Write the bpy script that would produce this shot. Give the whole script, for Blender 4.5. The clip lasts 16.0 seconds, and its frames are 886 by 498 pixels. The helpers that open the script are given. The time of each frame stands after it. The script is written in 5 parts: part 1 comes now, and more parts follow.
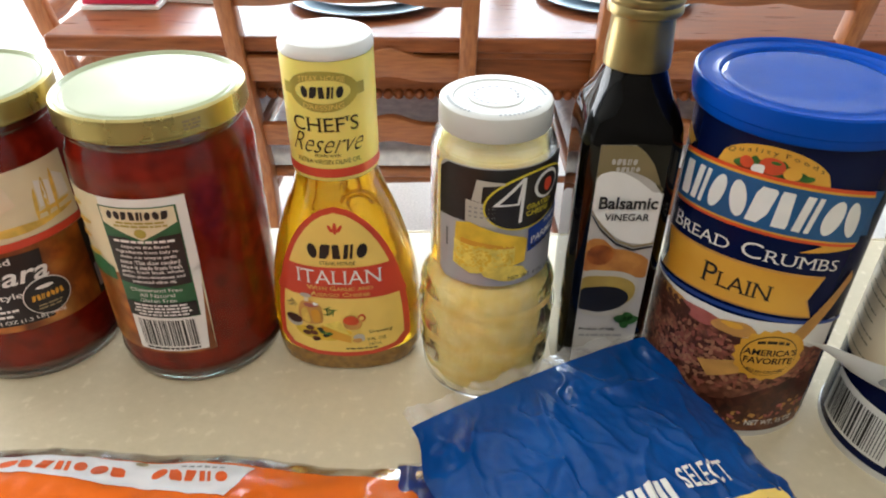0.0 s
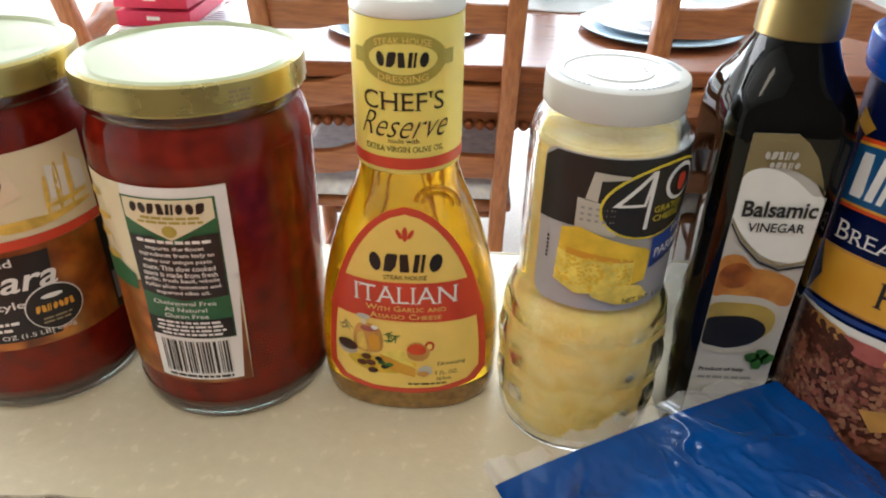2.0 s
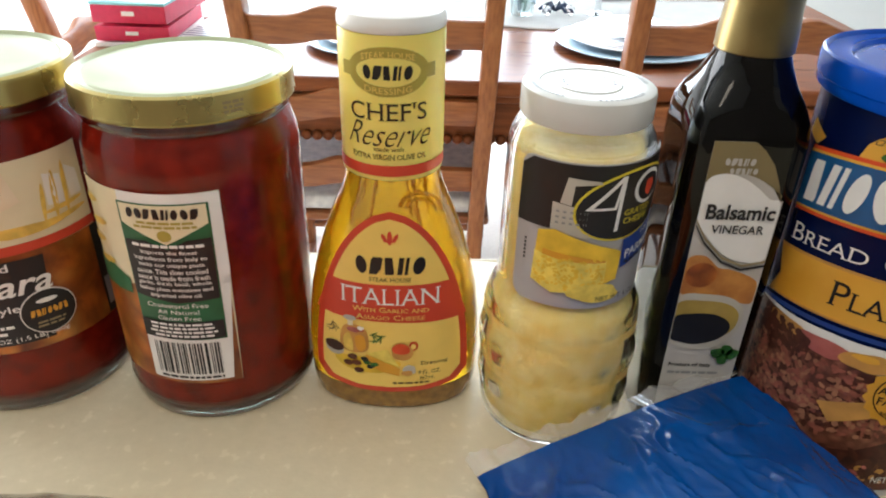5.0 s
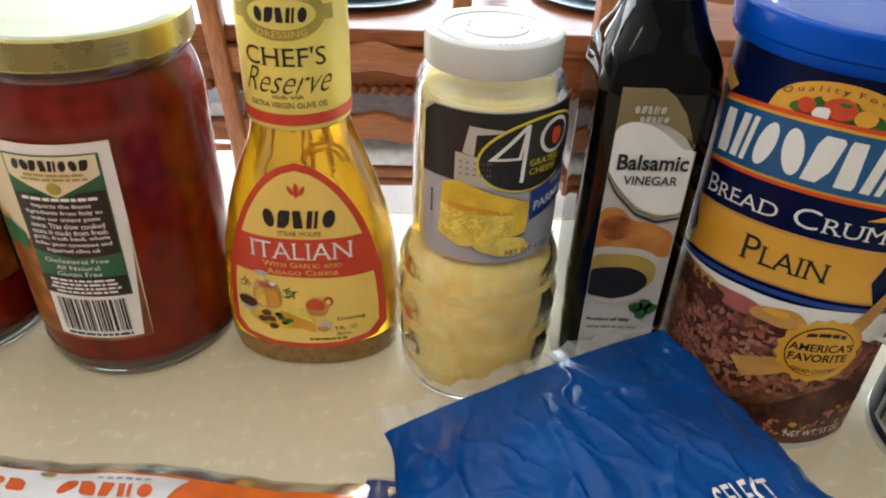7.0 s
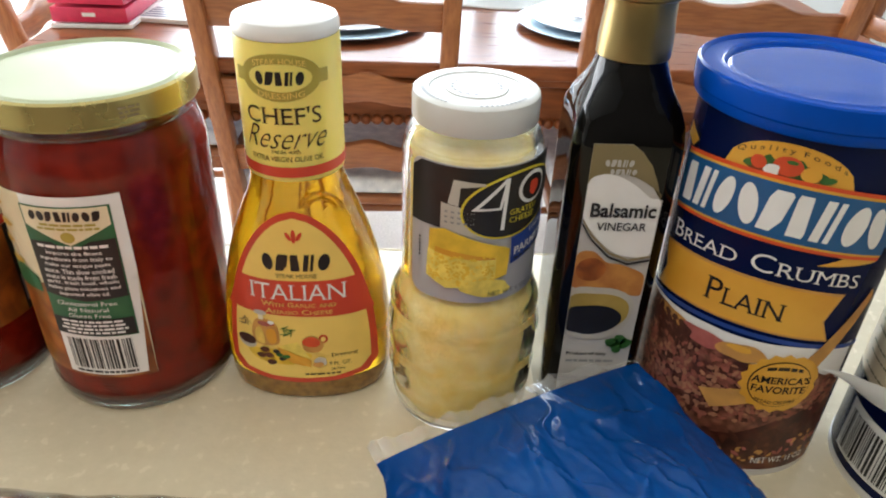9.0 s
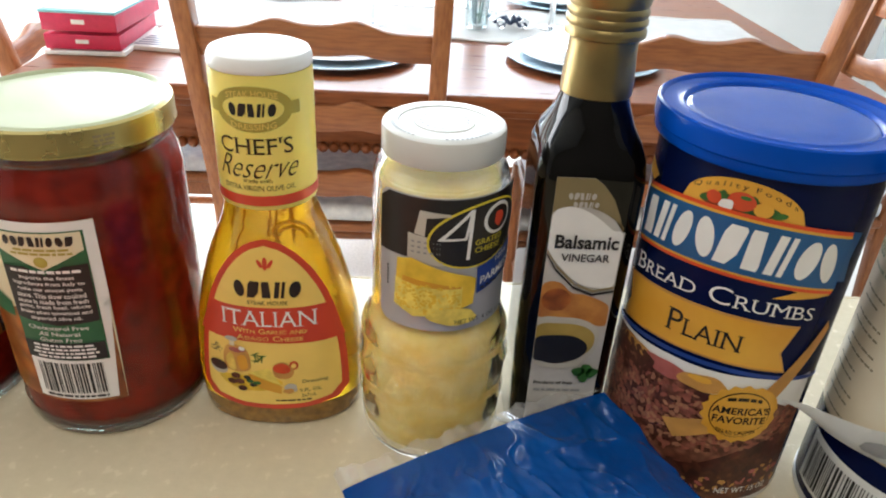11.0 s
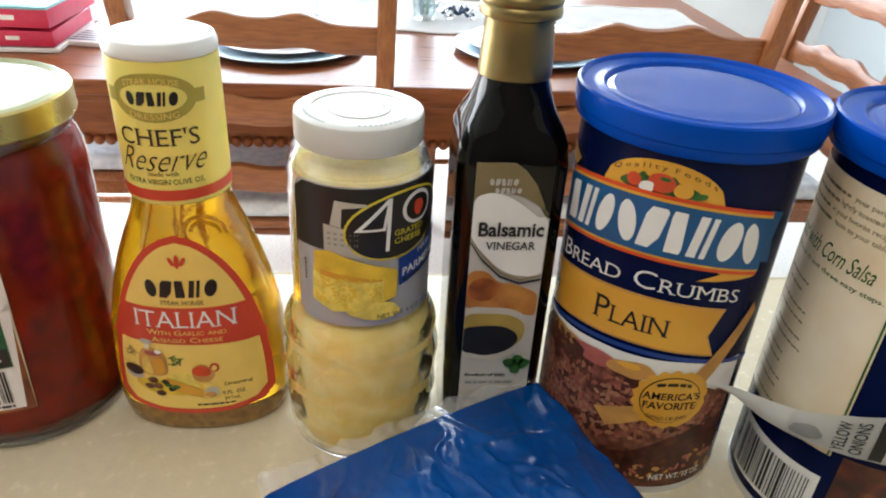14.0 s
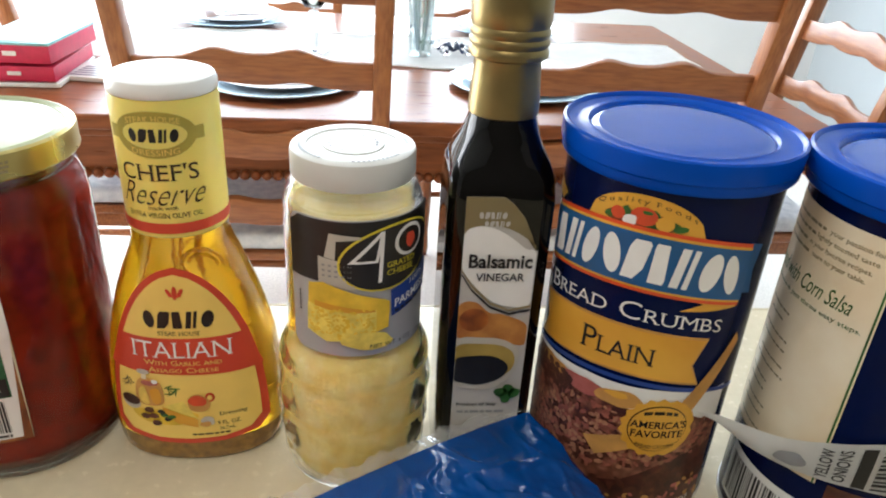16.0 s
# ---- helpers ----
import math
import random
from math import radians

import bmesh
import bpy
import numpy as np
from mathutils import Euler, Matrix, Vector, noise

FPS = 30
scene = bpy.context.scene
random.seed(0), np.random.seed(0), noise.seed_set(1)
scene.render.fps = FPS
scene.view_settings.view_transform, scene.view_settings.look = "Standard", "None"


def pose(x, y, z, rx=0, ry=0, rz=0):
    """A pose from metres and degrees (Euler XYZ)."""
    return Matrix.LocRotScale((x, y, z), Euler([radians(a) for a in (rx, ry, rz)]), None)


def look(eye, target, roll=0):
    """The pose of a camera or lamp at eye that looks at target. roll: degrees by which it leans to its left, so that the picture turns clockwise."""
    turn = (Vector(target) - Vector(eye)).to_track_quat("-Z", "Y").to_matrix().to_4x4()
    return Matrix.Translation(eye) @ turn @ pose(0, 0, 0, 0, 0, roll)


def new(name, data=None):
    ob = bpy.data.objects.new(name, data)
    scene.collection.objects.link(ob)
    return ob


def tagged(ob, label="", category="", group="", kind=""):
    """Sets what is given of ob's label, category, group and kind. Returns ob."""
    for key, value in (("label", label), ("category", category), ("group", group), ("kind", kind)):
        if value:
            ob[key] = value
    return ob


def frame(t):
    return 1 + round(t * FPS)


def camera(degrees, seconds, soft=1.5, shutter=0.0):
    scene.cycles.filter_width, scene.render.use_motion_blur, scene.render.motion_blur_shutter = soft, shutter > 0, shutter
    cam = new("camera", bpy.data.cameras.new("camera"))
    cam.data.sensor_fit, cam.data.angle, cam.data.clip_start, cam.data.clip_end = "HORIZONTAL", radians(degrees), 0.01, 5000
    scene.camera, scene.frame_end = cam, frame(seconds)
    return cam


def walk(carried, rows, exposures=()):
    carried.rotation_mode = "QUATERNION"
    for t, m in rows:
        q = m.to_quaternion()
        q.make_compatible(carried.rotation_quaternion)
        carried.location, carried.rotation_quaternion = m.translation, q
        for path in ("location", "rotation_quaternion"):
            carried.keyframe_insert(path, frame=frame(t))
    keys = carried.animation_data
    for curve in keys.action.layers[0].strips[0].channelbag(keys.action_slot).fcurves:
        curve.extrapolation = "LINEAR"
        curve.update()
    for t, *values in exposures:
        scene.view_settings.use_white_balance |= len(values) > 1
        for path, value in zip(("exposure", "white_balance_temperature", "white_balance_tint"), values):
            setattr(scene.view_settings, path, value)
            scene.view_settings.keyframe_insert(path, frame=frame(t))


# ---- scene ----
cam = camera(63.4, 16.0, 2.0)
METRES, EYE, TILT, LEAN, TURN = 0.325, 1.173, 0.0, 0.0, 0.0
ROWS = [
    (0.0, 0.0, 0.0, 0.0, 0.23, -34.98, -0.33),
    (0.5, -0.0302, 0.0492, -0.0254, 0.33, -31.46, -0.21),
    (1.0, -0.1064, 0.1649, -0.1201, 1.81, -31.33, 0.65),
    (1.5, -0.0968, 0.1508, -0.1167, 2.95, -32.33, 1.04),
    (2.0, -0.0843, 0.1357, -0.1368, 2.49, -31.72, -0.86),
    (2.5, -0.0959, 0.1327, -0.1334, 1.66, -31.24, -1.07),
    (3.0, -0.0924, 0.1263, -0.1292, 1.59, -30.96, -1.53),
    (3.5, -0.072, 0.1176, -0.1233, 0.91, -30.52, -1.34),
    (6.0, -0.0755, 0.1053, -0.1162, 0.21, -32.75, -0.48),
    (6.5, 0.0013, 0.1056, -0.1344, 1.29, -33.84, -2.35),
    (7.0, 0.0049, 0.1135, -0.1399, -0.03, -34.05, -1.81),
    (7.5, 0.015, 0.1032, -0.1308, -0.25, -33.83, -1.66),
    (8.0, 0.0115, 0.098, -0.12, -0.36, -33.07, -1.7),
    (8.5, 0.0065, 0.0932, -0.1117, -0.05, -32.43, -1.76),
    (9.0, 0.0078, 0.0753, -0.0856, -0.81, -32.26, -1.9),
    (11.5, 0.0215, 0.058, -0.0739, -2.14, -30.03, -2.29),
    (12.0, 0.0212, 0.0102, -0.0209, -1.33, -29.62, -1.09),
    (12.5, 0.0224, -0.0721, 0.0196, -1.54, -29.02, -1.7),
    (13.0, 0.0557, 0.0001, -0.0287, -2.61, -29.29, -0.68),
    (13.5, 0.0861, 0.0838, -0.0954, -3.68, -30.55, -3.35),
    (14.0, 0.085, 0.0835, -0.0915, -4.56, -30.28, -2.93),
    (14.5, 0.0928, 0.075, -0.0779, -4.87, -28.98, -3.06),
    (15.0, 0.0913, 0.0709, -0.0811, -5.12, -27.98, -3.49),
    (15.5, 0.091, 0.066, -0.0833, -4.97, -27.63, -3.03),
    (16.0, 0.0888, 0.0616, -0.0799, -4.83, -27.69, -3.03),
]
GLIDE = [
    (3.7, look((-0.028, 0.038, 1.134), (-0.028, 1.762, 0.119), 2.1)),
    (5.8, look((-0.029, 0.026, 1.131), (-0.026, 1.749, 0.116), 0.8)),
    (9.2, look((0.004, 0.027, 1.143), (0.076, 1.732, 0.101), 4.1)),
    (11.3, look((0.012, 0.019, 1.149), (0.100, 1.750, 0.152), 2.9)),
    (12.3, look((0.007, -0.017, 1.183), (0.068, 1.726, 0.205), 1.9)),
]
walk(cam, sorted(GLIDE + [(t, pose(0, 0, EYE, TILT, LEAN, TURN) @ pose(METRES * x, METRES * y, METRES * z, 90 + pitch, roll, yaw)) for t, x, y, z, yaw, pitch, roll in ROWS], key=lambda row: row[0]))

# ---- light ----
world = bpy.data.worlds.new("world")
scene.world = world
world.use_nodes = True
wn = world.node_tree
sky = wn.nodes.new("ShaderNodeTexSky")
sky.sky_type = 'NISHITA'
sky.sun_disc = False
sky.sun_elevation, sky.sun_rotation = radians(45), radians(-30)
wn.links.new(sky.outputs[0], wn.nodes["Background"].inputs[0])
wn.nodes["Background"].inputs[1].default_value = 0.15


def area(name, m, w, h, power, color):
    lamp = bpy.data.lights.new(name, 'AREA')
    lamp.shape, lamp.size, lamp.size_y, lamp.energy, lamp.color = 'RECTANGLE', w, h, power, color
    ob = new(name, lamp)
    ob.matrix_world = m
    return ob


# sky light in the two openings of the dining room, and the kitchen's ceiling lamp
area("far_window_light", pose(-0.3, 3.58, 1.55, -90, 0, 0), 2.6, 1.5, 165, (0.76, 0.88, 1.0))
area("left_window_light", pose(-2.38, 2.0, 0.98, 0, -90, 0), 1.9, 2.0, 138, (0.93, 0.96, 1.0))
area("kitchen_light", pose(-0.25, -0.75, 2.40), 0.9, 0.5, 11.5, (1.0, 0.90, 0.74))

scene.view_settings.exposure = -0.1

# ---- materials ----


def mat(name, color, rough=0.5, metal=0.0, trans=0.0, ior=1.45, coat=0.0, var=0.0, scale=40.0, bump=0.0, bscale=200.0, stretch=(1, 1, 1), color2=None, rvar=0.0, spec=0.5, sss=0.0):
    m = bpy.data.materials.new(name)
    m.use_nodes = True
    nt = m.node_tree
    b = nt.nodes["Principled BSDF"]
    b.inputs["Base Color"].default_value = (*color, 1)
    b.inputs["Roughness"].default_value = rough
    b.inputs["Metallic"].default_value = metal
    b.inputs["Transmission Weight"].default_value = trans
    b.inputs["IOR"].default_value = ior
    b.inputs["Coat Weight"].default_value = coat
    b.inputs["Coat Roughness"].default_value = 0.06
    b.inputs["Specular IOR Level"].default_value = spec
    b.inputs["Subsurface Weight"].default_value = sss
    b.inputs["Subsurface Radius"].default_value = (1.0, 0.6, 0.35)
    b.inputs["Subsurface Scale"].default_value = 0.012
    if var or bump or rvar or color2:
        tc = nt.nodes.new("ShaderNodeTexCoord")
        mp = nt.nodes.new("ShaderNodeMapping")
        mp.inputs["Scale"].default_value = stretch
        nt.links.new(tc.outputs["Object"], mp.inputs["Vector"])
        n1 = nt.nodes.new("ShaderNodeTexNoise")
        n1.inputs["Scale"].default_value = scale
        n1.inputs["Detail"].default_value = 6
        nt.links.new(mp.outputs[0], n1.inputs["Vector"])
        if var or color2:
            ramp = nt.nodes.new("ShaderNodeValToRGB")
            lo = color2 or tuple(c * (1 - var) for c in color)
            hi = color if color2 else tuple(min(1, c * (1 + var)) for c in color)
            ramp.color_ramp.elements[0].position, ramp.color_ramp.elements[0].color = 0.3, (*lo, 1)
            ramp.color_ramp.elements[1].position, ramp.color_ramp.elements[1].color = 0.7, (*hi, 1)
            nt.links.new(n1.outputs[0], ramp.inputs[0])
            nt.links.new(ramp.outputs[0], b.inputs["Base Color"])
        if rvar:
            mr = nt.nodes.new("ShaderNodeMapRange")
            mr.inputs["To Min"].default_value, mr.inputs["To Max"].default_value = max(0.02, rough - rvar), rough + rvar
            nt.links.new(n1.outputs[0], mr.inputs[0])
            nt.links.new(mr.outputs[0], b.inputs["Roughness"])
        if bump:
            n2 = nt.nodes.new("ShaderNodeTexNoise")
            n2.inputs["Scale"].default_value = bscale
            n2.inputs["Detail"].default_value = 4
            nt.links.new(mp.outputs[0], n2.inputs["Vector"])
            bp = nt.nodes.new("ShaderNodeBump")
            bp.inputs["Strength"].default_value = bump
            bp.inputs["Distance"].default_value = 0.002
            nt.links.new(n2.outputs[0], bp.inputs["Height"])
            nt.links.new(bp.outputs[0], b.inputs["Normal"])
    return m


def clear(name, tint=(1, 1, 1), rough=0.03, gloss=1.0, haze=0.0):
    """Thin clear glass or film: what lies behind shows through, the gloss follows Fresnel."""
    m = bpy.data.materials.new(name)
    m.use_nodes = True
    nt = m.node_tree
    nt.nodes.remove(nt.nodes["Principled BSDF"])
    tr = nt.nodes.new("ShaderNodeBsdfTransparent")
    tr.inputs[0].default_value = (*tint, 1)
    gl = nt.nodes.new("ShaderNodeBsdfGlossy")
    gl.inputs["Roughness"].default_value = rough
    fr = nt.nodes.new("ShaderNodeFresnel")
    fr.inputs[0].default_value = 1.5
    mu = nt.nodes.new("ShaderNodeMath")
    mu.operation = 'MULTIPLY'
    mu.inputs[1].default_value = gloss
    mx = nt.nodes.new("ShaderNodeMixShader")
    nt.links.new(fr.outputs[0], mu.inputs[0])
    nt.links.new(mu.outputs[0], mx.inputs[0])
    df = nt.nodes.new("ShaderNodeBsdfDiffuse")
    df.inputs[0].default_value = (0.8, 0.8, 0.8, 1)
    hz = nt.nodes.new("ShaderNodeMixShader")
    hz.inputs[0].default_value = haze
    nt.links.new(tr.outputs[0], hz.inputs[1])
    nt.links.new(df.outputs[0], hz.inputs[2])
    nt.links.new(hz.outputs[0], mx.inputs[1])
    nt.links.new(gl.outputs[0], mx.inputs[2])
    nt.links.new(mx.outputs[0], nt.nodes["Material Output"].inputs[0])
    return m


def spotted(name, colors, scale, rough=0.35, bump=0.0):
    """Printed food picture: cells of several colours with a little noise."""
    m = bpy.data.materials.new(name)
    m.use_nodes = True
    nt = m.node_tree
    b = nt.nodes["Principled BSDF"]
    b.inputs["Roughness"].default_value = rough
    tc = nt.nodes.new("ShaderNodeTexCoord")
    no = nt.nodes.new("ShaderNodeTexNoise")
    no.inputs["Scale"].default_value = scale * 0.6
    no.inputs["Detail"].default_value = 5
    no.inputs["Distortion"].default_value = 0.8
    nt.links.new(tc.outputs["Object"], no.inputs["Vector"])
    ramp = nt.nodes.new("ShaderNodeValToRGB")
    els = ramp.color_ramp.elements
    while len(els) < len(colors):
        els.new(0.5)
    for i, c in enumerate(colors):
        els[i].position = 0.3 + 0.4 * i / (len(colors) - 1)
        els[i].color = (*c, 1)
    nt.links.new(no.outputs[0], ramp.inputs[0])
    vo = nt.nodes.new("ShaderNodeTexVoronoi")
    vo.inputs["Scale"].default_value = scale
    nt.links.new(tc.outputs["Object"], vo.inputs["Vector"])
    mx = nt.nodes.new("ShaderNodeMix")
    mx.data_type, mx.blend_type = 'RGBA', 'MULTIPLY'
    mx.inputs[0].default_value = 0.75
    r2 = nt.nodes.new("ShaderNodeValToRGB")
    r2.color_ramp.elements[0].color = (1.1, 1.1, 1.1, 1)
    r2.color_ramp.elements[1].color = (0.25, 0.2, 0.18, 1)
    r2.color_ramp.elements[1].position = 0.6
    nt.links.new(vo.outputs["Distance"], r2.inputs[0])
    nt.links.new(ramp.outputs[0], mx.inputs[6])
    nt.links.new(r2.outputs[0], mx.inputs[7])
    nt.links.new(mx.outputs[2], b.inputs["Base Color"])
    return m


COUNTER = mat("laminate", (0.645, 0.560, 0.395), 0.26, scale=170, color2=(0.600, 0.520, 0.365), bump=0.05, bscale=500, rvar=0.05)
# dark tone chosen to weaken reflections in the jars and bottles
KITCHEN = mat("kitchen_wall_dark", (0.17, 0.15, 0.13), 0.8, var=0.06, scale=3, bump=0.1, bscale=150)
WALL = mat("wall_paint", (0.74, 0.74, 0.72), 0.85, var=0.03, scale=3, bump=0.1, bscale=150)
EASTW = mat("pale_blue_wall", (0.43, 0.47, 0.49), 0.85, var=0.03, scale=3, bump=0.1, bscale=150)
CEIL = mat("ceiling_paint", (0.8, 0.8, 0.78), 0.9, var=0.03, scale=5)
FLOOR = mat("carpet", (0.74, 0.71, 0.66), 0.95, var=0.12, scale=150, bump=0.6, bscale=400)
WOOD = mat("honey_wood", (0.34, 0.122, 0.040), 0.32, coat=0.25, scale=22, stretch=(1, 8, 8), color2=(0.205, 0.063, 0.020), bump=0.05, bscale=80, rvar=0.08)
WOODV = mat("honey_wood_upright", (0.36, 0.135, 0.044), 0.32, coat=0.25, scale=22, stretch=(8, 8, 1), color2=(0.22, 0.070, 0.022), bump=0.05, bscale=80, rvar=0.08)
TABLEW = mat("table_wood", (0.25, 0.078, 0.026), 0.30, scale=14, stretch=(1, 9, 9), color2=(0.14, 0.040, 0.014), bump=0.03, bscale=60, rvar=0.08, spec=0.26)
CUSHION = mat("cushion_cloth", (0.74, 0.77, 0.81), 0.9, scale=50, color2=(0.50, 0.54, 0.61), bump=0.4, bscale=500)
CLOTH = mat("runner_cloth", (0.85, 0.85, 0.83), 0.9, var=0.04, scale=30, bump=0.3, bscale=700)
CHINA = mat("china", (0.8, 0.82, 0.84), 0.12, coat=0.3, var=0.03, scale=30)
CHARGER = mat("charger_blue", (0.36, 0.50, 0.60), 0.2, var=0.1, scale=40)
REDBOOK = mat("book_red", (0.60, 0.03, 0.09), 0.4, var=0.1, scale=60)
TEAL = mat("book_teal", (0.25, 0.55, 0.6), 0.35, var=0.1, scale=60)
PAPER = mat("paper", (0.82, 0.81, 0.78), 0.6, var=0.04, scale=80)
DARK = mat("dark_print", (0.012, 0.011, 0.011), 0.4, var=0.3, scale=100)
GREY = mat("grey_print", (0.28, 0.28, 0.28), 0.5, var=0.1, scale=100)
SAUCE = mat("tomato_sauce", (0.36, 0.0190, 0.0060), 0.45, scale=130, color2=(0.165, 0.0075, 0.0024), bump=0.10, bscale=160, spec=0.10, sss=0.15)
GLASS = clear("thin_glass", (0.96, 0.98, 0.97))
GLASSEDGE = mat("thick_glass", (0.965, 0.985, 0.97), 0.02, trans=1.0, ior=1.5, var=0.015, scale=20)
FILM = clear("clear_film", (0.95, 0.95, 0.95), 0.22, 1.8, 0.30)
GLASSFOOT = clear("glass_foot", (0.80, 0.90, 0.86), 0.05, 2.5)
GOLD = mat("gold_lacquer", (0.46, 0.37, 0.14), 0.28, 0.85, var=0.06, scale=60, rvar=0.06)
# cream enamel, paled so that the window's reflection sits in the colour
LIDTOP = mat("lid_enamel_window_lit", (0.42, 0.46, 0.28), 0.32, 0.05, coat=0.35, var=0.03, scale=50, rvar=0.05)
FOIL = mat("dull_gold_foil", (0.25, 0.185, 0.075), 0.34, 0.85, var=0.14, scale=50, rvar=0.08)
OIL = mat("dressing_oil", (0.86, 0.56, 0.03), 0.03, trans=0.82, ior=1.42, coat=0.4, scale=40, color2=(0.66, 0.35, 0.010), bump=0.3, bscale=60)
SEDIMENT = mat("herb_sediment", (0.34, 0.18, 0.03), 0.2, coat=0.6, scale=250, color2=(0.17, 0.08, 0.012))
YLABEL = mat("yellow_label", (0.88, 0.63, 0.155), 0.35, var=0.05, scale=60)
YNECK = mat("neck_sleeve_yellow", (0.92, 0.76, 0.19), 0.33, var=0.04, scale=60, sss=0.35)
OLIVE = mat("olive_print", (0.42, 0.34, 0.06), 0.4, var=0.08, scale=80)
REDL = mat("red_print", (0.62, 0.065, 0.03), 0.38, var=0.06, scale=60)
CAPW = mat("white_plastic", (0.82, 0.82, 0.80), 0.3, var=0.02, scale=80, rvar=0.05)
CREAM = mat("cream_label", (0.78, 0.70, 0.48), 0.4, var=0.05, scale=60)
# tan print; the paler noise tone paints in light on the recipe panel
TANLAB = mat("tan_label_part_lit", (0.88, 0.80, 0.63), 0.3, coat=0.25, scale=20, color2=(0.74, 0.57, 0.34))
SHIPY = mat("ship_yellow", (0.72, 0.50, 0.10), 0.4, var=0.25, scale=160)
GREENL = mat("green_print", (0.02, 0.13, 0.05), 0.4, var=0.15, scale=60)
ORANGEL = spotted("tomato_picture", [(0.25, 0.05, 0.01), (0.55, 0.16, 0.02), (0.65, 0.30, 0.06)], 90)
CHEESE = mat("grated_cheese", (0.94, 0.76, 0.33), 0.9, scale=130, color2=(0.88, 0.61, 0.17), bump=0.5, bscale=300, spec=0.1, sss=0.3)
CHEDGE = mat("cheese_yellow", (0.80, 0.53, 0.045), 0.45, var=0.2, scale=110)
CHEDGE2 = mat("cheese_light", (0.85, 0.66, 0.13), 0.45, var=0.2, scale=220)
SILVER = mat("silver_label", (0.46, 0.46, 0.48), 0.4, 0.2, var=0.05, scale=60)
BLUEP = mat("blue_print", (0.012, 0.05, 0.26), 0.35, var=0.1, scale=60)
YLINE = mat("yellow_print", (0.75, 0.62, 0.05), 0.4, var=0.05, scale=80)
BALSAM = mat("dark_vinegar_glass", (0.002, 0.0015, 0.001), 0.03, var=0.3, scale=20, spec=0.32)
# white of the vinegar label, with its shade put into the colour
LABELW = mat("label_white_shaded", (0.50, 0.475, 0.44), 0.33, coat=0.1, var=0.06, scale=60)
INK = mat("brown_ink", (0.035, 0.024, 0.012), 0.4, var=0.2, scale=90)
TAUPEF = mat("taupe_field", (0.21, 0.16, 0.07), 0.32, coat=0.2, var=0.1, scale=40)
TAUPE = mat("taupe_label", (0.30, 0.24, 0.13), 0.35, var=0.06, scale=40)
WINE = mat("fruit_picture", (0.60, 0.27, 0.06), 0.4, scale=90, color2=(0.30, 0.085, 0.02))
CREAMP = mat("bowl_white", (0.50, 0.47, 0.40), 0.4, var=0.08, scale=50)
YBOWL = mat("bowl_inside", (0.40, 0.28, 0.065), 0.4, var=0.2, scale=70)
LEAF = mat("leaf_print", (0.03, 0.12, 0.02), 0.4, var=0.4, scale=150)
NAVY = mat("navy_print", (0.0018, 0.0065, 0.044), 0.26, var=0.1, scale=30, spec=0.12)
BLUELID = mat("blue_plastic", (0.0004, 0.060, 0.40), 0.22, var=0.05, scale=40, bump=0.05, bscale=60, rvar=0.06, spec=0.12)
BLUEFILM = mat("blue_lid_panel", (0.0004, 0.060, 0.39), 0.04, var=0.06, scale=25, bump=1.0, bscale=11, spec=0.32)
RIBBON = mat("ribbon_blue", (0.006, 0.095, 0.26), 0.35, var=0.15, scale=60)
GOLDP = mat("gold_print", (0.80, 0.44, 0.06), 0.34, scale=28, color2=(0.66, 0.30, 0.02))
ORLINE = mat("orange_line", (0.72, 0.075, 0.015), 0.36, var=0.1, scale=60)
CRUMBS = spotted("crumb_picture", [(0.11, 0.030, 0.018), (0.30, 0.10, 0.06), (0.46, 0.20, 0.11)], 190)
CRUMBD = mat("crumb_dark", (0.085, 0.024, 0.014), 0.4, var=0.3, scale=300)
CRUMBL = mat("crumb_light", (0.37, 0.165, 0.09), 0.4, var=0.3, scale=300)
CRUMBR = mat("crumb_rose", (0.30, 0.095, 0.060), 0.4, var=0.3, scale=300)
MEAT = spotted("meat_picture", [(0.05, 0.010, 0.006), (0.13, 0.022, 0.013), (0.34, 0.12, 0.035)], 130)
RIND = mat("rose_picture", (0.50, 0.15, 0.13), 0.4, scale=120, color2=(0.34, 0.08, 0.06))
BOARD = mat("board_picture", (0.56, 0.28, 0.07), 0.4, var=0.2, scale=90)
VEG = spotted("vegetable_picture", [(0.06, 0.20, 0.02), (0.55, 0.06, 0.02), (0.70, 0.40, 0.05)], 130)
TOMATO = mat("tomato_print", (0.62, 0.07, 0.02), 0.35, var=0.15, scale=100)
BAGBLUE = mat("bag_blue_film", (0.0005, 0.072, 0.31), 0.18, scale=18, color2=(0.0003, 0.036, 0.18), bump=0.3, bscale=40, rvar=0.1, spec=0.26)
BAGDARK = mat("bag_navy_film", (0.006, 0.025, 0.16), 0.22, coat=0.7, var=0.3, scale=30, bump=0.2, bscale=50)
BAGOR = mat("bag_orange_film", (0.80, 0.15, 0.015), 0.22, coat=0.6, var=0.12, scale=25, bump=0.25, bscale=40)
BAGWH = mat("bag_white_print", (0.78, 0.78, 0.80), 0.25, coat=0.5, var=0.05, scale=30, bump=0.2, bscale=40)
ORTXT = mat("red_orange_print", (0.70, 0.12, 0.03), 0.35, var=0.08, scale=60)
STEM = mat("silk_stem", (0.22, 0.42, 0.36), 0.6, var=0.4, scale=90)
FROST = mat("frosted_glass", (0.92, 0.94, 0.95), 0.35, trans=0.75, ior=1.45, var=0.03, scale=60)
DUST = clear("dusty_glass", (0.97, 0.98, 0.97), 0.08, 0.6, 0.26)
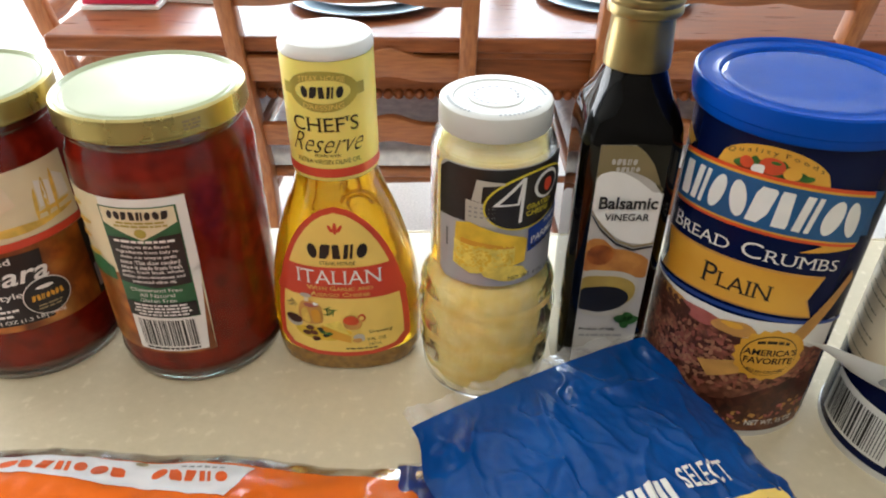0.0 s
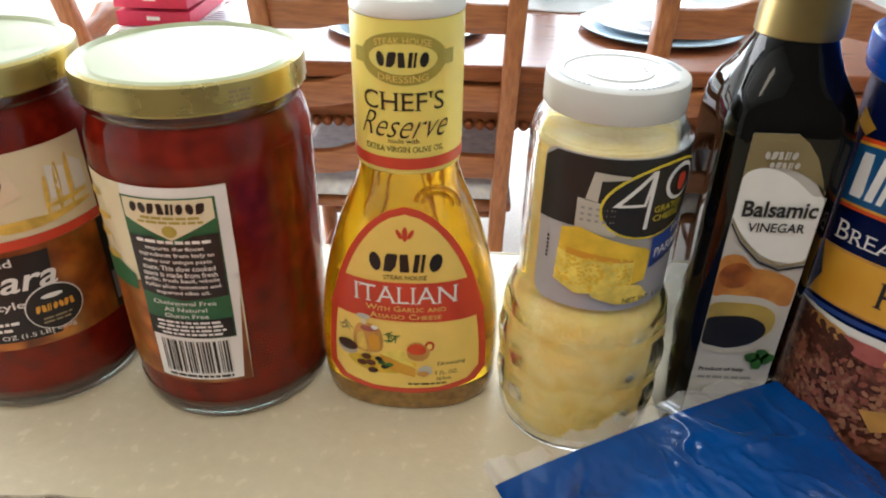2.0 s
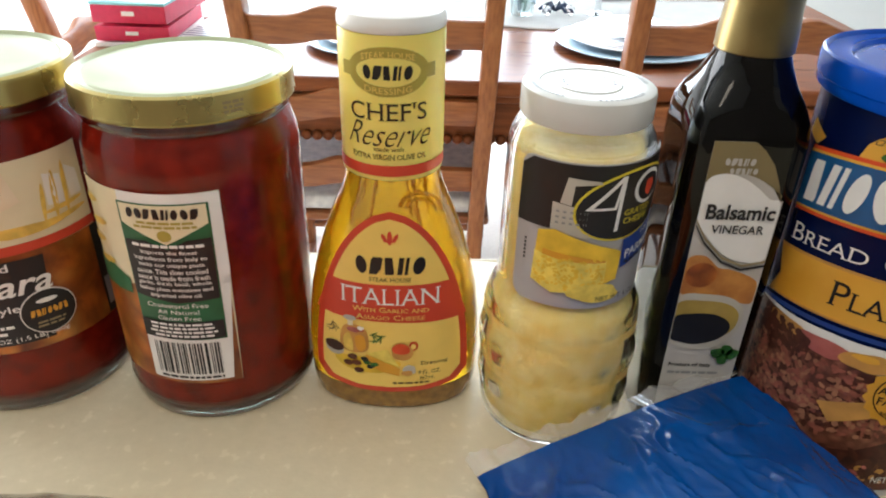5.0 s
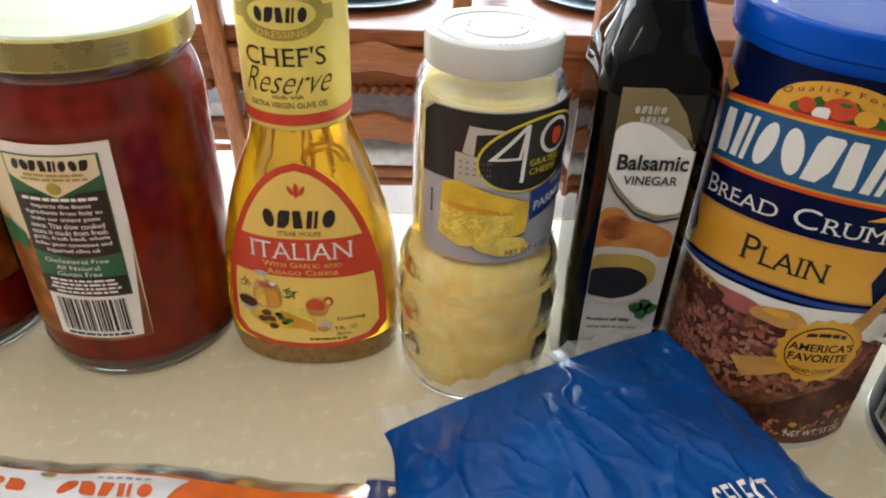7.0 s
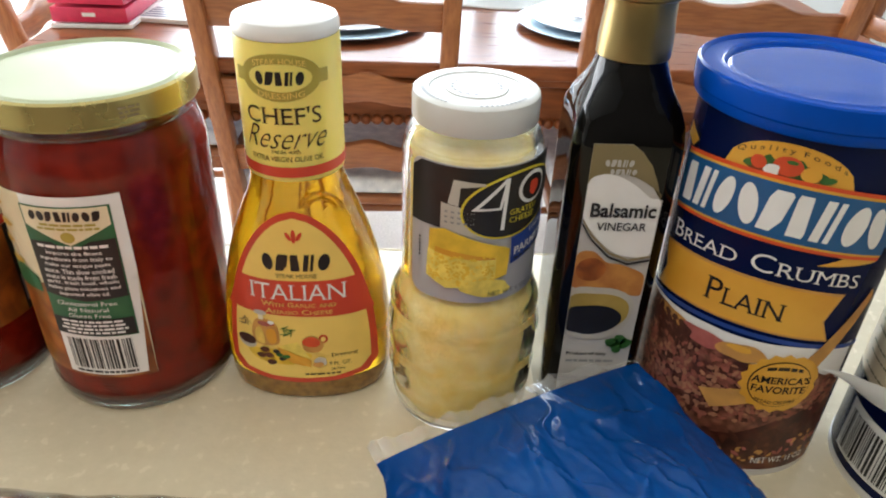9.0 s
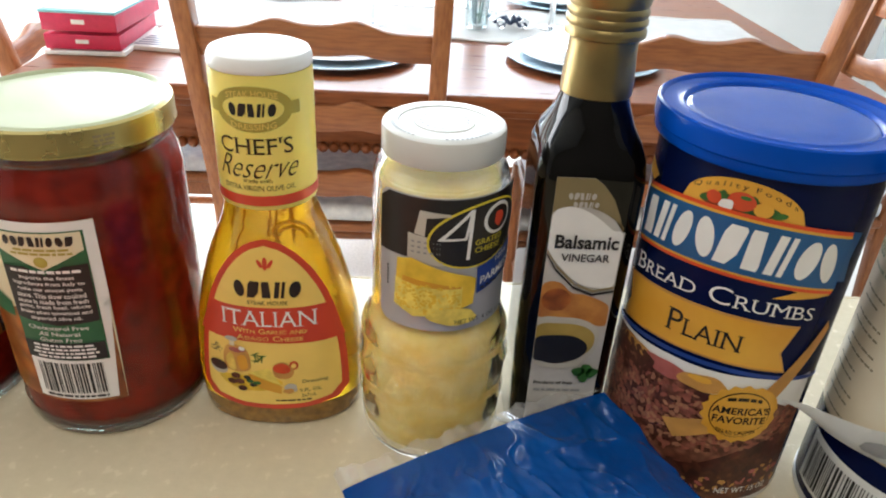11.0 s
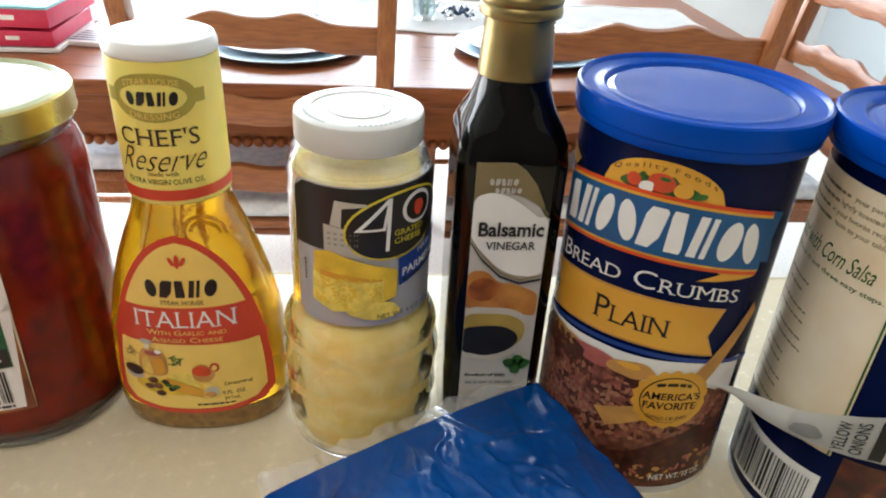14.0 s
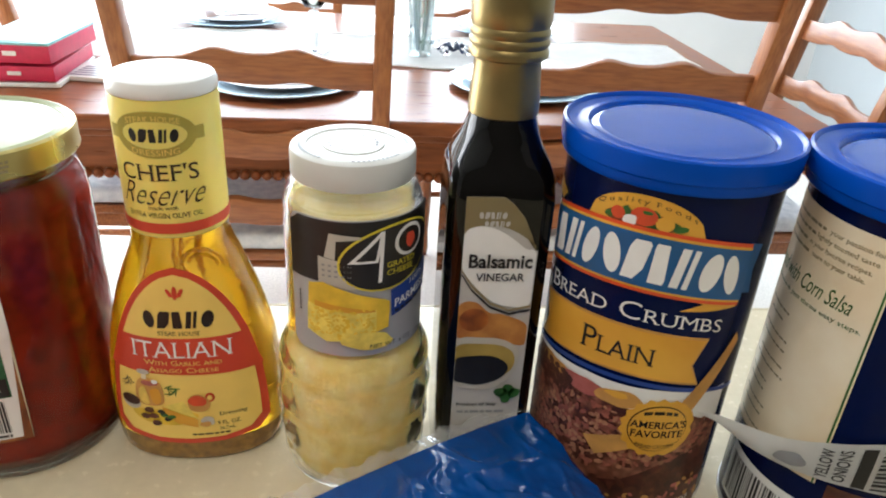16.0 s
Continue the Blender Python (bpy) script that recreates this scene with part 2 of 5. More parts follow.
JARGLASS = clear("jar_glass", (0.99, 0.99, 0.985), 0.02, 0.8)
VASE = clear("vase_glass", (0.90, 0.95, 0.95), 0.04, 0.5, 0.14)
LIDW = mat("lid_white_plastic", (0.64, 0.64, 0.61), 0.32, var=0.03, scale=80, rvar=0.05)
RIBD = mat("dark_ribbon", (0.03, 0.05, 0.10), 0.35, var=0.3, scale=60)
CRYSTAL = mat("crystal", (0.95, 0.97, 1.0), 0.02, trans=1.0, ior=1.5, var=0.02, scale=10)
CAB = mat("cabinet_paint", (0.55, 0.42, 0.28), 0.5, var=0.08, scale=15)
METAL = mat("window_alloy", (0.7, 0.7, 0.7), 0.4, 0.6, var=0.05, scale=30)

# ---- helpers ----


def mesh_ob(name, bm, material, parent=None, label="", smooth=True):
    me = bpy.data.meshes.new(name)
    bm.to_mesh(me)
    bm.free()
    if smooth:
        for p in me.polygons:
            p.use_smooth = True
        me.set_sharp_from_angle(angle=radians(38))
    if material:
        me.materials.append(material)
    ob = new(name, me)
    if parent:
        ob.parent = parent
    if label:
        ob["label"] = label
    return ob


def part(name, bm, material, parent, label=""):
    return mesh_ob(name, bm, material, parent, label)


def thing(name, x, y, z, label, category, group="", rz=0.0):
    ob = new(name)
    ob.empty_display_size = 0.02
    ob.location, ob.rotation_euler = (x, y, z), (0, 0, radians(rz))
    return tagged(ob, label, category, group)


def lathe(profile, n=56, ry=1.0):
    bm = bmesh.new()
    rings = []
    for r, z in profile:
        if r < 1e-5:
            rings.append([bm.verts.new((0, 0, z))])
        else:
            rings.append([bm.verts.new((r * math.cos(2 * math.pi * i / n), r * ry * math.sin(2 * math.pi * i / n), z)) for i in range(n)])
    for a, b in zip(rings, rings[1:]):
        for i in range(n):
            j = (i + 1) % n
            if len(a) == 1 and len(b) == 1:
                continue
            if len(a) == 1:
                bm.faces.new((a[0], b[j], b[i]))
            elif len(b) == 1:
                bm.faces.new((a[i], a[j], b[0]))
            else:
                bm.faces.new((a[i], a[j], b[j], b[i]))
    bmesh.ops.recalc_face_normals(bm, faces=bm.faces)
    return bm


def box(x0, x1, y0, y1, z0, z1, bevel=0.0, seg=2):
    bm = bmesh.new()
    bmesh.ops.create_cube(bm, size=1)
    for v in bm.verts:
        v.co = Vector(((x0 + x1) / 2 + v.co.x * (x1 - x0), (y0 + y1) / 2 + v.co.y * (y1 - y0), (z0 + z1) / 2 + v.co.z * (z1 - z0)))
    if bevel:
        bmesh.ops.bevel(bm, geom=bm.edges[:], offset=bevel, segments=seg, affect='EDGES', profile=0.6)
    return bm


def slab(outline, t, bevel=0.0):
    """A flat outline in x, z, made t thick along y."""
    bm = bmesh.new()
    front = [bm.verts.new((x, -t / 2, z)) for x, z in outline]
    back = [bm.verts.new((x, t / 2, z)) for x, z in outline]
    n = len(outline)
    bm.faces.new(front)
    bm.faces.new(back[::-1])
    for i in range(n):
        bm.faces.new((front[i], back[i], back[(i + 1) % n], front[(i + 1) % n]))
    bmesh.ops.recalc_face_normals(bm, faces=bm.faces)
    if bevel:
        es = [e for e in bm.edges if abs(e.verts[0].co.y - e.verts[1].co.y) < 1e-6]
        bmesh.ops.bevel(bm, geom=es, offset=bevel, segments=2, affect='EDGES', profile=0.5)
    return bm


def sweep(path, r, n=10, flat=1.0):
    """A tube along a path; r is a number or one radius for each point."""
    bm = bmesh.new()
    rings = []
    for i, p in enumerate(path):
        a, b = Vector(path[max(0, i - 1)]), Vector(path[min(len(path) - 1, i + 1)])
        d = (b - a).normalized()
        u = d.cross(Vector((0, 1, 0)) if abs(d.y) < 0.9 else Vector((1, 0, 0))).normalized()
        v = d.cross(u)
        rr = r[i] if isinstance(r, (list, tuple)) else r
        rings.append([bm.verts.new(Vector(p) + rr * (math.cos(2 * math.pi * k / n) * u + flat * math.sin(2 * math.pi * k / n) * v)) for k in range(n)])
    for a, b in zip(rings, rings[1:]):
        for k in range(n):
            bm.faces.new((a[k], a[(k + 1) % n], b[(k + 1) % n], b[k]))
    bm.faces.new(rings[0][::-1])
    bm.faces.new(rings[-1])
    bmesh.ops.recalc_face_normals(bm, faces=bm.faces)
    return bm


def cyl_map(R, az):
    """Wraps (u, v) round an upright cylinder; az in degrees, 0 faces -y."""
    def go(u, v, off):
        th = radians(az) + u / R
        return ((R + off) * math.sin(th), -(R + off) * math.cos(th), v)
    return go


def flat_map(y):
    def go(u, v, off):
        return (u, y - off, v)
    return go


def top_map(z):
    def go(u, v, off):
        return (u, v, z + off)
    return go


def wrapped(bm, go, off, warp=None, step=0.004, cut=True):
    if cut:
        us = [v.co.x for v in bm.verts]
        vs = [v.co.y for v in bm.verts]
        for lo, hi, ax in ((min(us), max(us), (1, 0, 0)), (min(vs), max(vs), (0, 1, 0))):
            k = int((hi - lo) / step)
            for i in range(1, k + 1):
                c = lo + (hi - lo) * i / (k + 1)
                bmesh.ops.bisect_plane(bm, geom=bm.verts[:] + bm.edges[:] + bm.faces[:], plane_co=Vector(ax) * c, plane_no=ax)
    for v in bm.verts:
        u, w = v.co.x, v.co.y
        if warp:
            u, w = warp(u, w)
        v.co = Vector(go(u, w, off))
    return bm


def poly(points):
    bm = bmesh.new()
    bm.faces.new([bm.verts.new((u, v, 0)) for u, v in points])
    bmesh.ops.triangulate(bm, faces=bm.faces[:])
    return bm


def rounded(points, u_lo=-9.0, u_hi=9.0, m=5):
    """A closed outline through the points, with smooth bends; u kept within bounds."""
    out, n = [], len(points)
    for i in range(n):
        p0, p1, p2, p3 = (Vector((*points[(i + k) % n], 0)) for k in (-1, 0, 1, 2))
        for j in range(m):
            t = j / m
            q = 0.5 * (2 * p1 + (p2 - p0) * t + (2 * p0 - 5 * p1 + 4 * p2 - p3) * t * t + (3 * p1 - p0 - 3 * p2 + p3) * t ** 3)
            if p1.x <= u_lo + 1e-5 and p2.x <= u_lo + 1e-5 and j:
                continue
            out.append((max(u_lo, min(u_hi, q.x)), q.y))
    return poly(out)


def rect(u0, u1, v0, v1):
    return poly([(u0, v0), (u1, v0), (u1, v1), (u0, v1)])


def rrect(u0, u1, v0, v1, r, n=5):
    pts = []
    for cu, cv, a0 in ((u1 - r, v0 + r, -90), (u1 - r, v1 - r, 0), (u0 + r, v1 - r, 90), (u0 + r, v0 + r, 180)):
        pts += [(cu + r * math.cos(radians(a0 + 90 * i / n)), cv + r * math.sin(radians(a0 + 90 * i / n))) for i in range(n + 1)]
    return poly(pts)


def oval(cu, cv, a, b, n=32, tilt=0.0):
    c, s = math.cos(radians(tilt)), math.sin(radians(tilt))
    return poly([(cu + a * math.cos(t) * c - b * math.sin(t) * s, cv + a * math.cos(t) * s + b * math.sin(t) * c) for t in [2 * math.pi * i / n for i in range(n)]])


def blob(cu, cv, a, b, seed, n=22, rough=0.18):
    rnd = random.Random(seed)
    ph = [rnd.uniform(0, 6.28) for _ in range(3)]
    out = []
    for i in range(n):
        t = 2 * math.pi * i / n
        k = 1 + rough * (math.sin(2 * t + ph[0]) + 0.7 * math.sin(3 * t + ph[1]) + 0.5 * math.sin(5 * t + ph[2])) / 2
        out.append((cu + a * k * math.cos(t), cv + b * k * math.sin(t)))
    return poly(out)


def bars(rows):
    """Rows of plain print: (u0, u1, v, height)."""
    bm = bmesh.new()
    for u0, u1, v, h in rows:
        bm.faces.new([bm.verts.new(p) for p in ((u0, v, 0), (u1, v, 0), (u1, v + h, 0), (u0, v + h, 0))])
    return bm


def print_rows(u0, u1, v1, v0, n, h, seed, ragged=0.2, slope=0.0):
    """Lines of print too small to read, broken into words."""
    rnd = random.Random(seed)
    rows = []
    for i in range(n):
        v = v1 - (v1 - v0) * (i + 0.5) / n
        w = (u1 - u0) * (1 - ragged * rnd.random())
        u, end = (u0 + u1 - w) / 2, (u0 + u1 + w) / 2
        while u < end - 0.0008:
            k = min(end, u + rnd.uniform(0.0012, 0.0045))
            rows.append((u, k, v - h / 2 + slope * u, h))
            u = k + 0.0006
    return bars(rows)


def feet(bm):
    """Slab feet on the ends of the stems, and on the left ends of long strokes."""
    made = []
    for e in bm.edges:
        if len(e.link_faces) != 1:
            continue
        a, b = sorted((v.co for v in e.verts), key=lambda c: c.x)
        if abs(a.y - b.y) > 0.002 or b.x - a.x < 0.05:
            continue
        k = 0.035 if e.link_faces[0].calc_center_median().y > a.y else -0.035
        if b.x - a.x < 0.17:
            made.append((a.x - 0.05, b.x + 0.05, a.y, a.y + k))
        else:
            made.append((a.x - 0.05, a.x + 0.02, a.y, a.y + k))
    for x0, x1, y0, y1 in made:
        bm.faces.new([bm.verts.new(p) for p in ((x0, min(y0, y1), 0), (x1, min(y0, y1), 0), (x1, max(y0, y1), 0), (x0, max(y0, y1), 0))])


def words(text, u0, u1, v0, v1, bold=0.0, shear=0.0, serif=False, small=False):
    cu = bpy.data.curves.new("words", 'FONT')
    cu.body, cu.size, cu.offset, cu.shear, cu.resolution_u = text, 1.0, bold, shear, 3
    if small:
        cu.small_caps_scale = 0.76
        for k in range(len(text)):
            cu.body_format[k].use_small_caps = True
    ob = bpy.data.objects.new("words", cu)
    scene.collection.objects.link(ob)
    bpy.context.view_layer.update()
    me = bpy.data.meshes.new_from_object(ob.evaluated_get(bpy.context.evaluated_depsgraph_get()))
    bm = bmesh.new()
    bm.from_mesh(me)
    bpy.data.objects.remove(ob)
    bpy.data.curves.remove(cu)
    bpy.data.meshes.remove(me)
    if serif:
        feet(bm)
    xs = [v.co.x for v in bm.verts]
    ys = [v.co.y for v in bm.verts]
    for v in bm.verts:
        v.co = Vector((u0 + (v.co.x - min(xs)) / (max(xs) - min(xs)) * (u1 - u0), v0 + (v.co.y - min(ys)) / (max(ys) - min(ys)) * (v1 - v0), 0))
    return bm


LAYER = 0.00022


def prints(name, bm, go, layer, material, parent, label="", warp=None, cut=True, step=0.004):
    return mesh_ob(name, wrapped(bm, go, LAYER * (layer + 1), warp, step, cut), material, parent, label)


def barcode(u0, u1, v0, v1, seed):
    rnd = random.Random(seed)
    rows, u = [], u0
    while u < u1:
        w = rnd.choice((0.0004, 0.0004, 0.0008, 0.0012))
        rows.append((u, min(u + w, u1), v0, v1 - v0))
        u += w + rnd.choice((0.0004, 0.0006, 0.001))
    return bars(rows)


def brand_row(u0, u1, v0, v1, n, go, layer, material, parent, slant=0.12, warp=None):
    """A trade name as a row of plain solid shapes: ovals, leaning blocks and pairs of bars."""
    w, h = (u1 - u0) / n, v1 - v0
    for k in range(n):
        wide, a, kind = w * (0.84, 0.90, 0.78)[k % 3], u0 + k * w, (k * 2 + n) % 5
        if kind in (0, 3):
            bm = oval(a + wide / 2 + slant * h / 2, v0 + h / 2, wide * 0.46, h / 2, 20, -12 if kind else 8)
        elif kind == 1:
            bm = bmesh.new()
            for p, q in ((0.0, 0.42), (0.60, 0.86)):
                bm.faces.new([bm.verts.new((a + wide * x + slant * h * y, v0 + h * y, 0)) for x, y in ((p, 0), (q, 0), (q, 1), (p, 1))])
        elif kind == 2:
            bm = poly([(a + wide * x + slant * h * y, v0 + h * y) for x, y in ((0.05, 0), (0.62, 0), (0.92, 0.3), (0.96, 0.92), (0.84, 1), (0.2, 1), (0.05, 0.8))])
        else:
            bm = poly([(a + wide * x + slant * h * y, v0 + h * y) for x, y in ((0.2, 0), (0.95, 0), (1, 0.12), (0.66, 1), (0.04, 1), (0, 0.88))])
        prints("brand_block", bm, go, layer, material, parent, warp=warp)


def flecks(inside, u0, u1, v0, v1, n, size, seed):
    """Many small flat flecks of print inside a field."""
    rnd = random.Random(seed)
    bm = bmesh.new()
    for _ in range(n):
        u, v = rnd.uniform(u0, u1), rnd.uniform(v0, v1)
        if not inside(u, v):
            continue
        a, b, t0 = size * rnd.uniform(0.5, 1.1), size * rnd.uniform(0.3, 0.7), rnd.uniform(0, 3.14)
        pts = []
        for k in range(7):
            t = 2 * math.pi * k / 7
            x, y = a * rnd.uniform(0.8, 1.2) * math.cos(t), b * rnd.uniform(0.8, 1.2) * math.sin(t)
            pts.append((u + x * math.cos(t0) - y * math.sin(t0), v + x * math.sin(t0) + y * math.cos(t0), 0))
        bm.faces.new([bm.verts.new(p) for p in pts])
    return bm


TOP = 0.9065
# the printed heights of the groceries count from a little above the counter
UP, DEEP = 0.91, -0.0035

# ---- the room ----


def setting(name, bm, material, label="", smooth=False):
    return tagged(mesh_ob(name, bm, material, None, label, smooth), kind="structure")


X0, X1, Y0, Y1, HI = -2.4, 2.3, -2.2, 3.6, 2.45
setting("floor", box(X0 - 0.1, X1 + 0.1, Y0 - 0.1, Y1 + 0.1, -0.1, 0), FLOOR, "pale carpet floor of the dining room")
setting("ceiling", box(X0 - 0.1, X1 + 0.1, Y0 - 0.1, Y1 + 0.1, HI, HI + 0.1), CEIL, "white painted ceiling")
# unseen wall added to close the kitchen side, dark to cut reflections
setting("wall_south", box(X0, X1, Y0 - 0.1, Y0, 0, HI), KITCHEN, "unseen dark brown kitchen wall that keeps reflections low")
setting("wall_east", box(X1, X1 + 0.1, Y0, Y1, 0, HI), EASTW, "pale blue-grey painted wall")


def wall_with_opening(name, along_x, w, a0, a1, o0, o1, s0, s1, label):
    """A wall along x (at y = w) or along y (at x = w), with one opening o0..o1, s0..s1."""
    bm = bmesh.new()
    for p0, p1, z0, z1 in ((a0, o0, 0, HI), (o1, a1, 0, HI), (o0, o1, 0, s0), (o0, o1, s1, HI)):
        if p1 - p0 < 0.001 or z1 - z0 < 0.001:
            continue
        b = box(p0, p1, w, w + 0.1, z0, z1) if along_x else box(w - 0.1, w, p0, p1, z0, z1)
        me = bpy.data.meshes.new("tmp")
        b.to_mesh(me)
        b.free()
        bm.from_mesh(me)
        bpy.data.meshes.remove(me)
    return setting(name, bm, WALL, label)


wall_with_opening("wall_north", True, Y1, X0, X1, -1.6, 1.0, 0.8, 2.3, "off-white wall with a wide window")
wall_with_opening("wall_west", False, X0, Y0, Y1, 1.0, 3.0, 0.02, 2.2, "off-white wall with a glazed patio door")


def window(name, along_x, w, o0, o1, s0, s1, label):
    win = tagged(new(name), label, "window", kind="structure")
    for p0, p1, z0, z1 in ((o0, o0 + 0.05, s0, s1), (o1 - 0.05, o1, s0, s1), (o0 + 0.05, o1 - 0.05, s0, s0 + 0.05), (o0 + 0.05, o1 - 0.05, s1 - 0.05, s1), ((o0 + o1) / 2 - 0.03, (o0 + o1) / 2 + 0.03, s0 + 0.05, s1 - 0.05)):
        b = box(p0, p1, w + 0.02, w + 0.06, z0, z1, 0.004) if along_x else box(w - 0.06, w - 0.02, p0, p1, z0, z1, 0.004)
        part("window_frame", b, METAL, win)
    b = box(o0 + 0.05, o1 - 0.05, w + 0.038, w + 0.042, s0 + 0.05, s1 - 0.05) if along_x else box(w - 0.042, w - 0.038, o0 + 0.05, o1 - 0.05, s0 + 0.05, s1 - 0.05)
    pane = part("pane", b, GLASS, win)
    pane.visible_shadow = False


window("window_1", True, Y1, -1.6, 1.0, 0.8, 2.3, "wide window with white metal frame")
window("window_2", False, X0, 1.0, 3.0, 0.02, 2.2, "glazed patio door with metal frame")

# ---- the counter ----
counter = thing("kitchen_peninsula", 0, 0, 0, "kitchen peninsula with tan painted panels", "cabinet")
part("body", box(-1.25, 1.25, -0.24, 0.37, 0.0, TOP - 0.042), CAB, counter)
for i in range(5):
    part("panel", box(-1.2 + i * 0.49, -0.76 + i * 0.49, 0.37, 0.378, 0.08, TOP - 0.09, 0.003), CAB, counter)
top = thing("countertop", 0, 0, 0, "cream laminate countertop on the kitchen peninsula", "countertop", rz=-1.0)
part("laminate_sheet", box(-1.3, 1.3, -0.2575, 0.4015, TOP - 0.04, TOP, 0.004, 3), COUNTER, top)
part("edge_band", box(-1.3, 1.3, 0.4017, 0.4040, TOP - 0.04, TOP - 0.001, 0.001), COUNTER, top)
part("edge_band", box(-1.3, 1.3, -0.2600, -0.2577, TOP - 0.04, TOP - 0.001, 0.001), COUNTER, top)

# ---- the dining room ----
table = thing("dining_table", 0, 0, 0, "dark red-brown wooden dining table with beaded apron", "table")
TX0, TX1, TY0, TY1, TZ = -0.715, 0.92, 1.255, 2.32, 0.75
part("tabletop", box(TX0, TX1, TY0, TY1, TZ - 0.028, TZ, 0.008, 3), TABLEW, table)
part("edge_moulding", box(TX0 + 0.02, TX1 - 0.02, TY0 + 0.02, TY1 - 0.02, TZ - 0.046, TZ - 0.029, 0.006, 3), TABLEW, table)
for x0, x1, y0, y1 in ((TX0 + 0.1, TX1 - 0.1, TY0 + 0.06, TY0 + 0.085), (TX0 + 0.1, TX1 - 0.1, TY1 - 0.085, TY1 - 0.06), (TX0 + 0.06, TX0 + 0.085, TY0 + 0.1, TY1 - 0.1), (TX1 - 0.085, TX1 - 0.06, TY0 + 0.1, TY1 - 0.1)):
    part("apron", box(x0, x1, y0, y1, TZ - 0.135, TZ - 0.047, 0.002), TABLEW, table)
for x in (TX0 + 0.05, TX1 - 0.13):
    for y in (TY0 + 0.05, TY1 - 0.13):
        part("leg", box(x, x + 0.08, y, y + 0.08, 0, TZ - 0.047, 0.008), WOODV, table)
bead_mesh = None
for i in range(68):
    x = TX0 + 0.135 + i * 0.0205
    if bead_mesh is None:
        bm = bmesh.new()
        bmesh.ops.create_uvsphere(bm, u_segments=10, v_segments=6, radius=0.0105)
        b = part("bead", bm, TABLEW, table)
        bead_mesh = b.data
    else:
        b = new("bead", bead_mesh)
        b.parent = table
    b.location = (x, TY0 + 0.058, TZ - 0.129)


def slat_outline(w, h, up, down):
    def g(s):
        return math.exp(-((s + 0.34) / 0.2) ** 2) + math.exp(-((s - 0.34) / 0.2) ** 2) + 0.42 * math.exp(-(s / 0.2) ** 2)
    n = 28
    ss = [-1 + 2 * i / n for i in range(n + 1)]
    return [(s * w / 2, -h / 2 + down * g(s)) for s in ss] + [(s * w / 2, h / 2 + up * g(s)) for s in reversed(ss)]


def dining_chair(x, y, rz, label, w=0.42):
    """Ladder-back chair that faces +y; the back's middle at z 0.85 stands over its origin."""
    ch = thing("dining_chair", x, y, 0, label, "chair", "chairs round the table", rz)
    rake = math.tan(radians(11))
    for s in (-1, 1):
        path, rad = [], []
        for i in range(13):
            z = 1.08 * i / 12
            lean = max(0.0, z - 0.45)
            path.append((s * (w / 2 + 0.02 * (z - 0.85)), -(lean - 0.40) * rake if z > 0.45 else 0.40 * rake - (0.45 - z) * 0.12, z))
            rad.append(0.019)
        bm = bmesh.new()
        rings = []
        for px, py, pz in path:
            rings.append([bm.verts.new((px + a, py + b, pz)) for a, b in ((-0.0155, -0.02), (0.0155, -0.02), (0.0155, 0.02), (-0.0155, 0.02))])
        for a, b in zip(rings, rings[1:]):
            for k in range(4):
                bm.faces.new((a[k], a[(k + 1) % 4], b[(k + 1) % 4], b[k]))
        bm.faces.new(rings[0][::-1])
        bm.faces.new(rings[-1])
        bmesh.ops.recalc_face_normals(bm, faces=bm.faces)
        bmesh.ops.bevel(bm, geom=[e for e in bm.edges if abs(e.verts[0].co.z - e.verts[1].co.z) > 0.01], offset=0.004, segments=2, affect='EDGES', profile=0.5)
        part("back_post", bm, WOODV, ch)
        part("front_leg", lathe([(0, 0), (0.014, 0), (0.018, 0.03), (0.015, 0.08), (0.02, 0.2), (0.022, 0.38), (0.02, 0.44), (0, 0.44)], 16), WOODV, ch).location = (s * (w / 2 + 0.01), 0.46, 0)
        part("side_rail", box(s * (w / 2) - 0.011, s * (w / 2) + 0.011, 0.1, 0.45, 0.39, 0.43, 0.004), WOOD, ch)
        part("stretcher", sweep([(s * w / 2, 0.06, 0.16), (s * w / 2, 0.26, 0.16), (s * w / 2, 0.45, 0.16)], [0.009, 0.013, 0.009]), WOOD, ch)
    for k, z in enumerate((0.545, 0.69, 0.835, 0.985)):
        o = part("slat", slab(slat_outline(w - 0.025 + 0.02 * 2 * (z - 0.85), 0.05 if k < 3 else 0.06, 0.019, 0.011), 0.016, 0.003), WOOD, ch)
        o.location, o.rotation_euler = (0, -(z - 0.85) * rake, z), (radians(11), 0, 0)
    part("front_rail", box(-w / 2, w / 2, 0.45, 0.472, 0.39, 0.43, 0.004), WOOD, ch)
    part("stretcher", sweep([(-w / 2, 0.46, 0.22), (0, 0.46, 0.22), (w / 2, 0.46, 0.22)], [0.009, 0.014, 0.009]), WOOD, ch)
    part("seat", box(-w / 2 - 0.02, w / 2 + 0.02, 0.095, 0.485, 0.425, 0.444, 0.008, 3), WOOD, ch)
    cush = box(-w / 2 - 0.012, w / 2 + 0.012, 0.10, 0.475, 0.446, 0.485, 0.017, 4)
    part("cushion", cush, CUSHION, ch, "pale blue-grey mottled cloth cushion")
    return ch


dining_chair(-0.165, 1.235, 0, "honey-brown ladder-back wooden chair pushed in at the table")
dining_chair(0.498, 1.235, 0, "honey-brown ladder-back wooden chair pushed in at the table", 0.43)
dining_chair(-0.905, 1.775, -90, "honey-brown ladder-back chair at the end of the table")
dining_chair(1.16, 1.66, 90, "honey-brown ladder-back chair at the end of the table")
dining_chair(-0.30, 2.62, 180, "honey-brown ladder-back chair on the far side of the table")
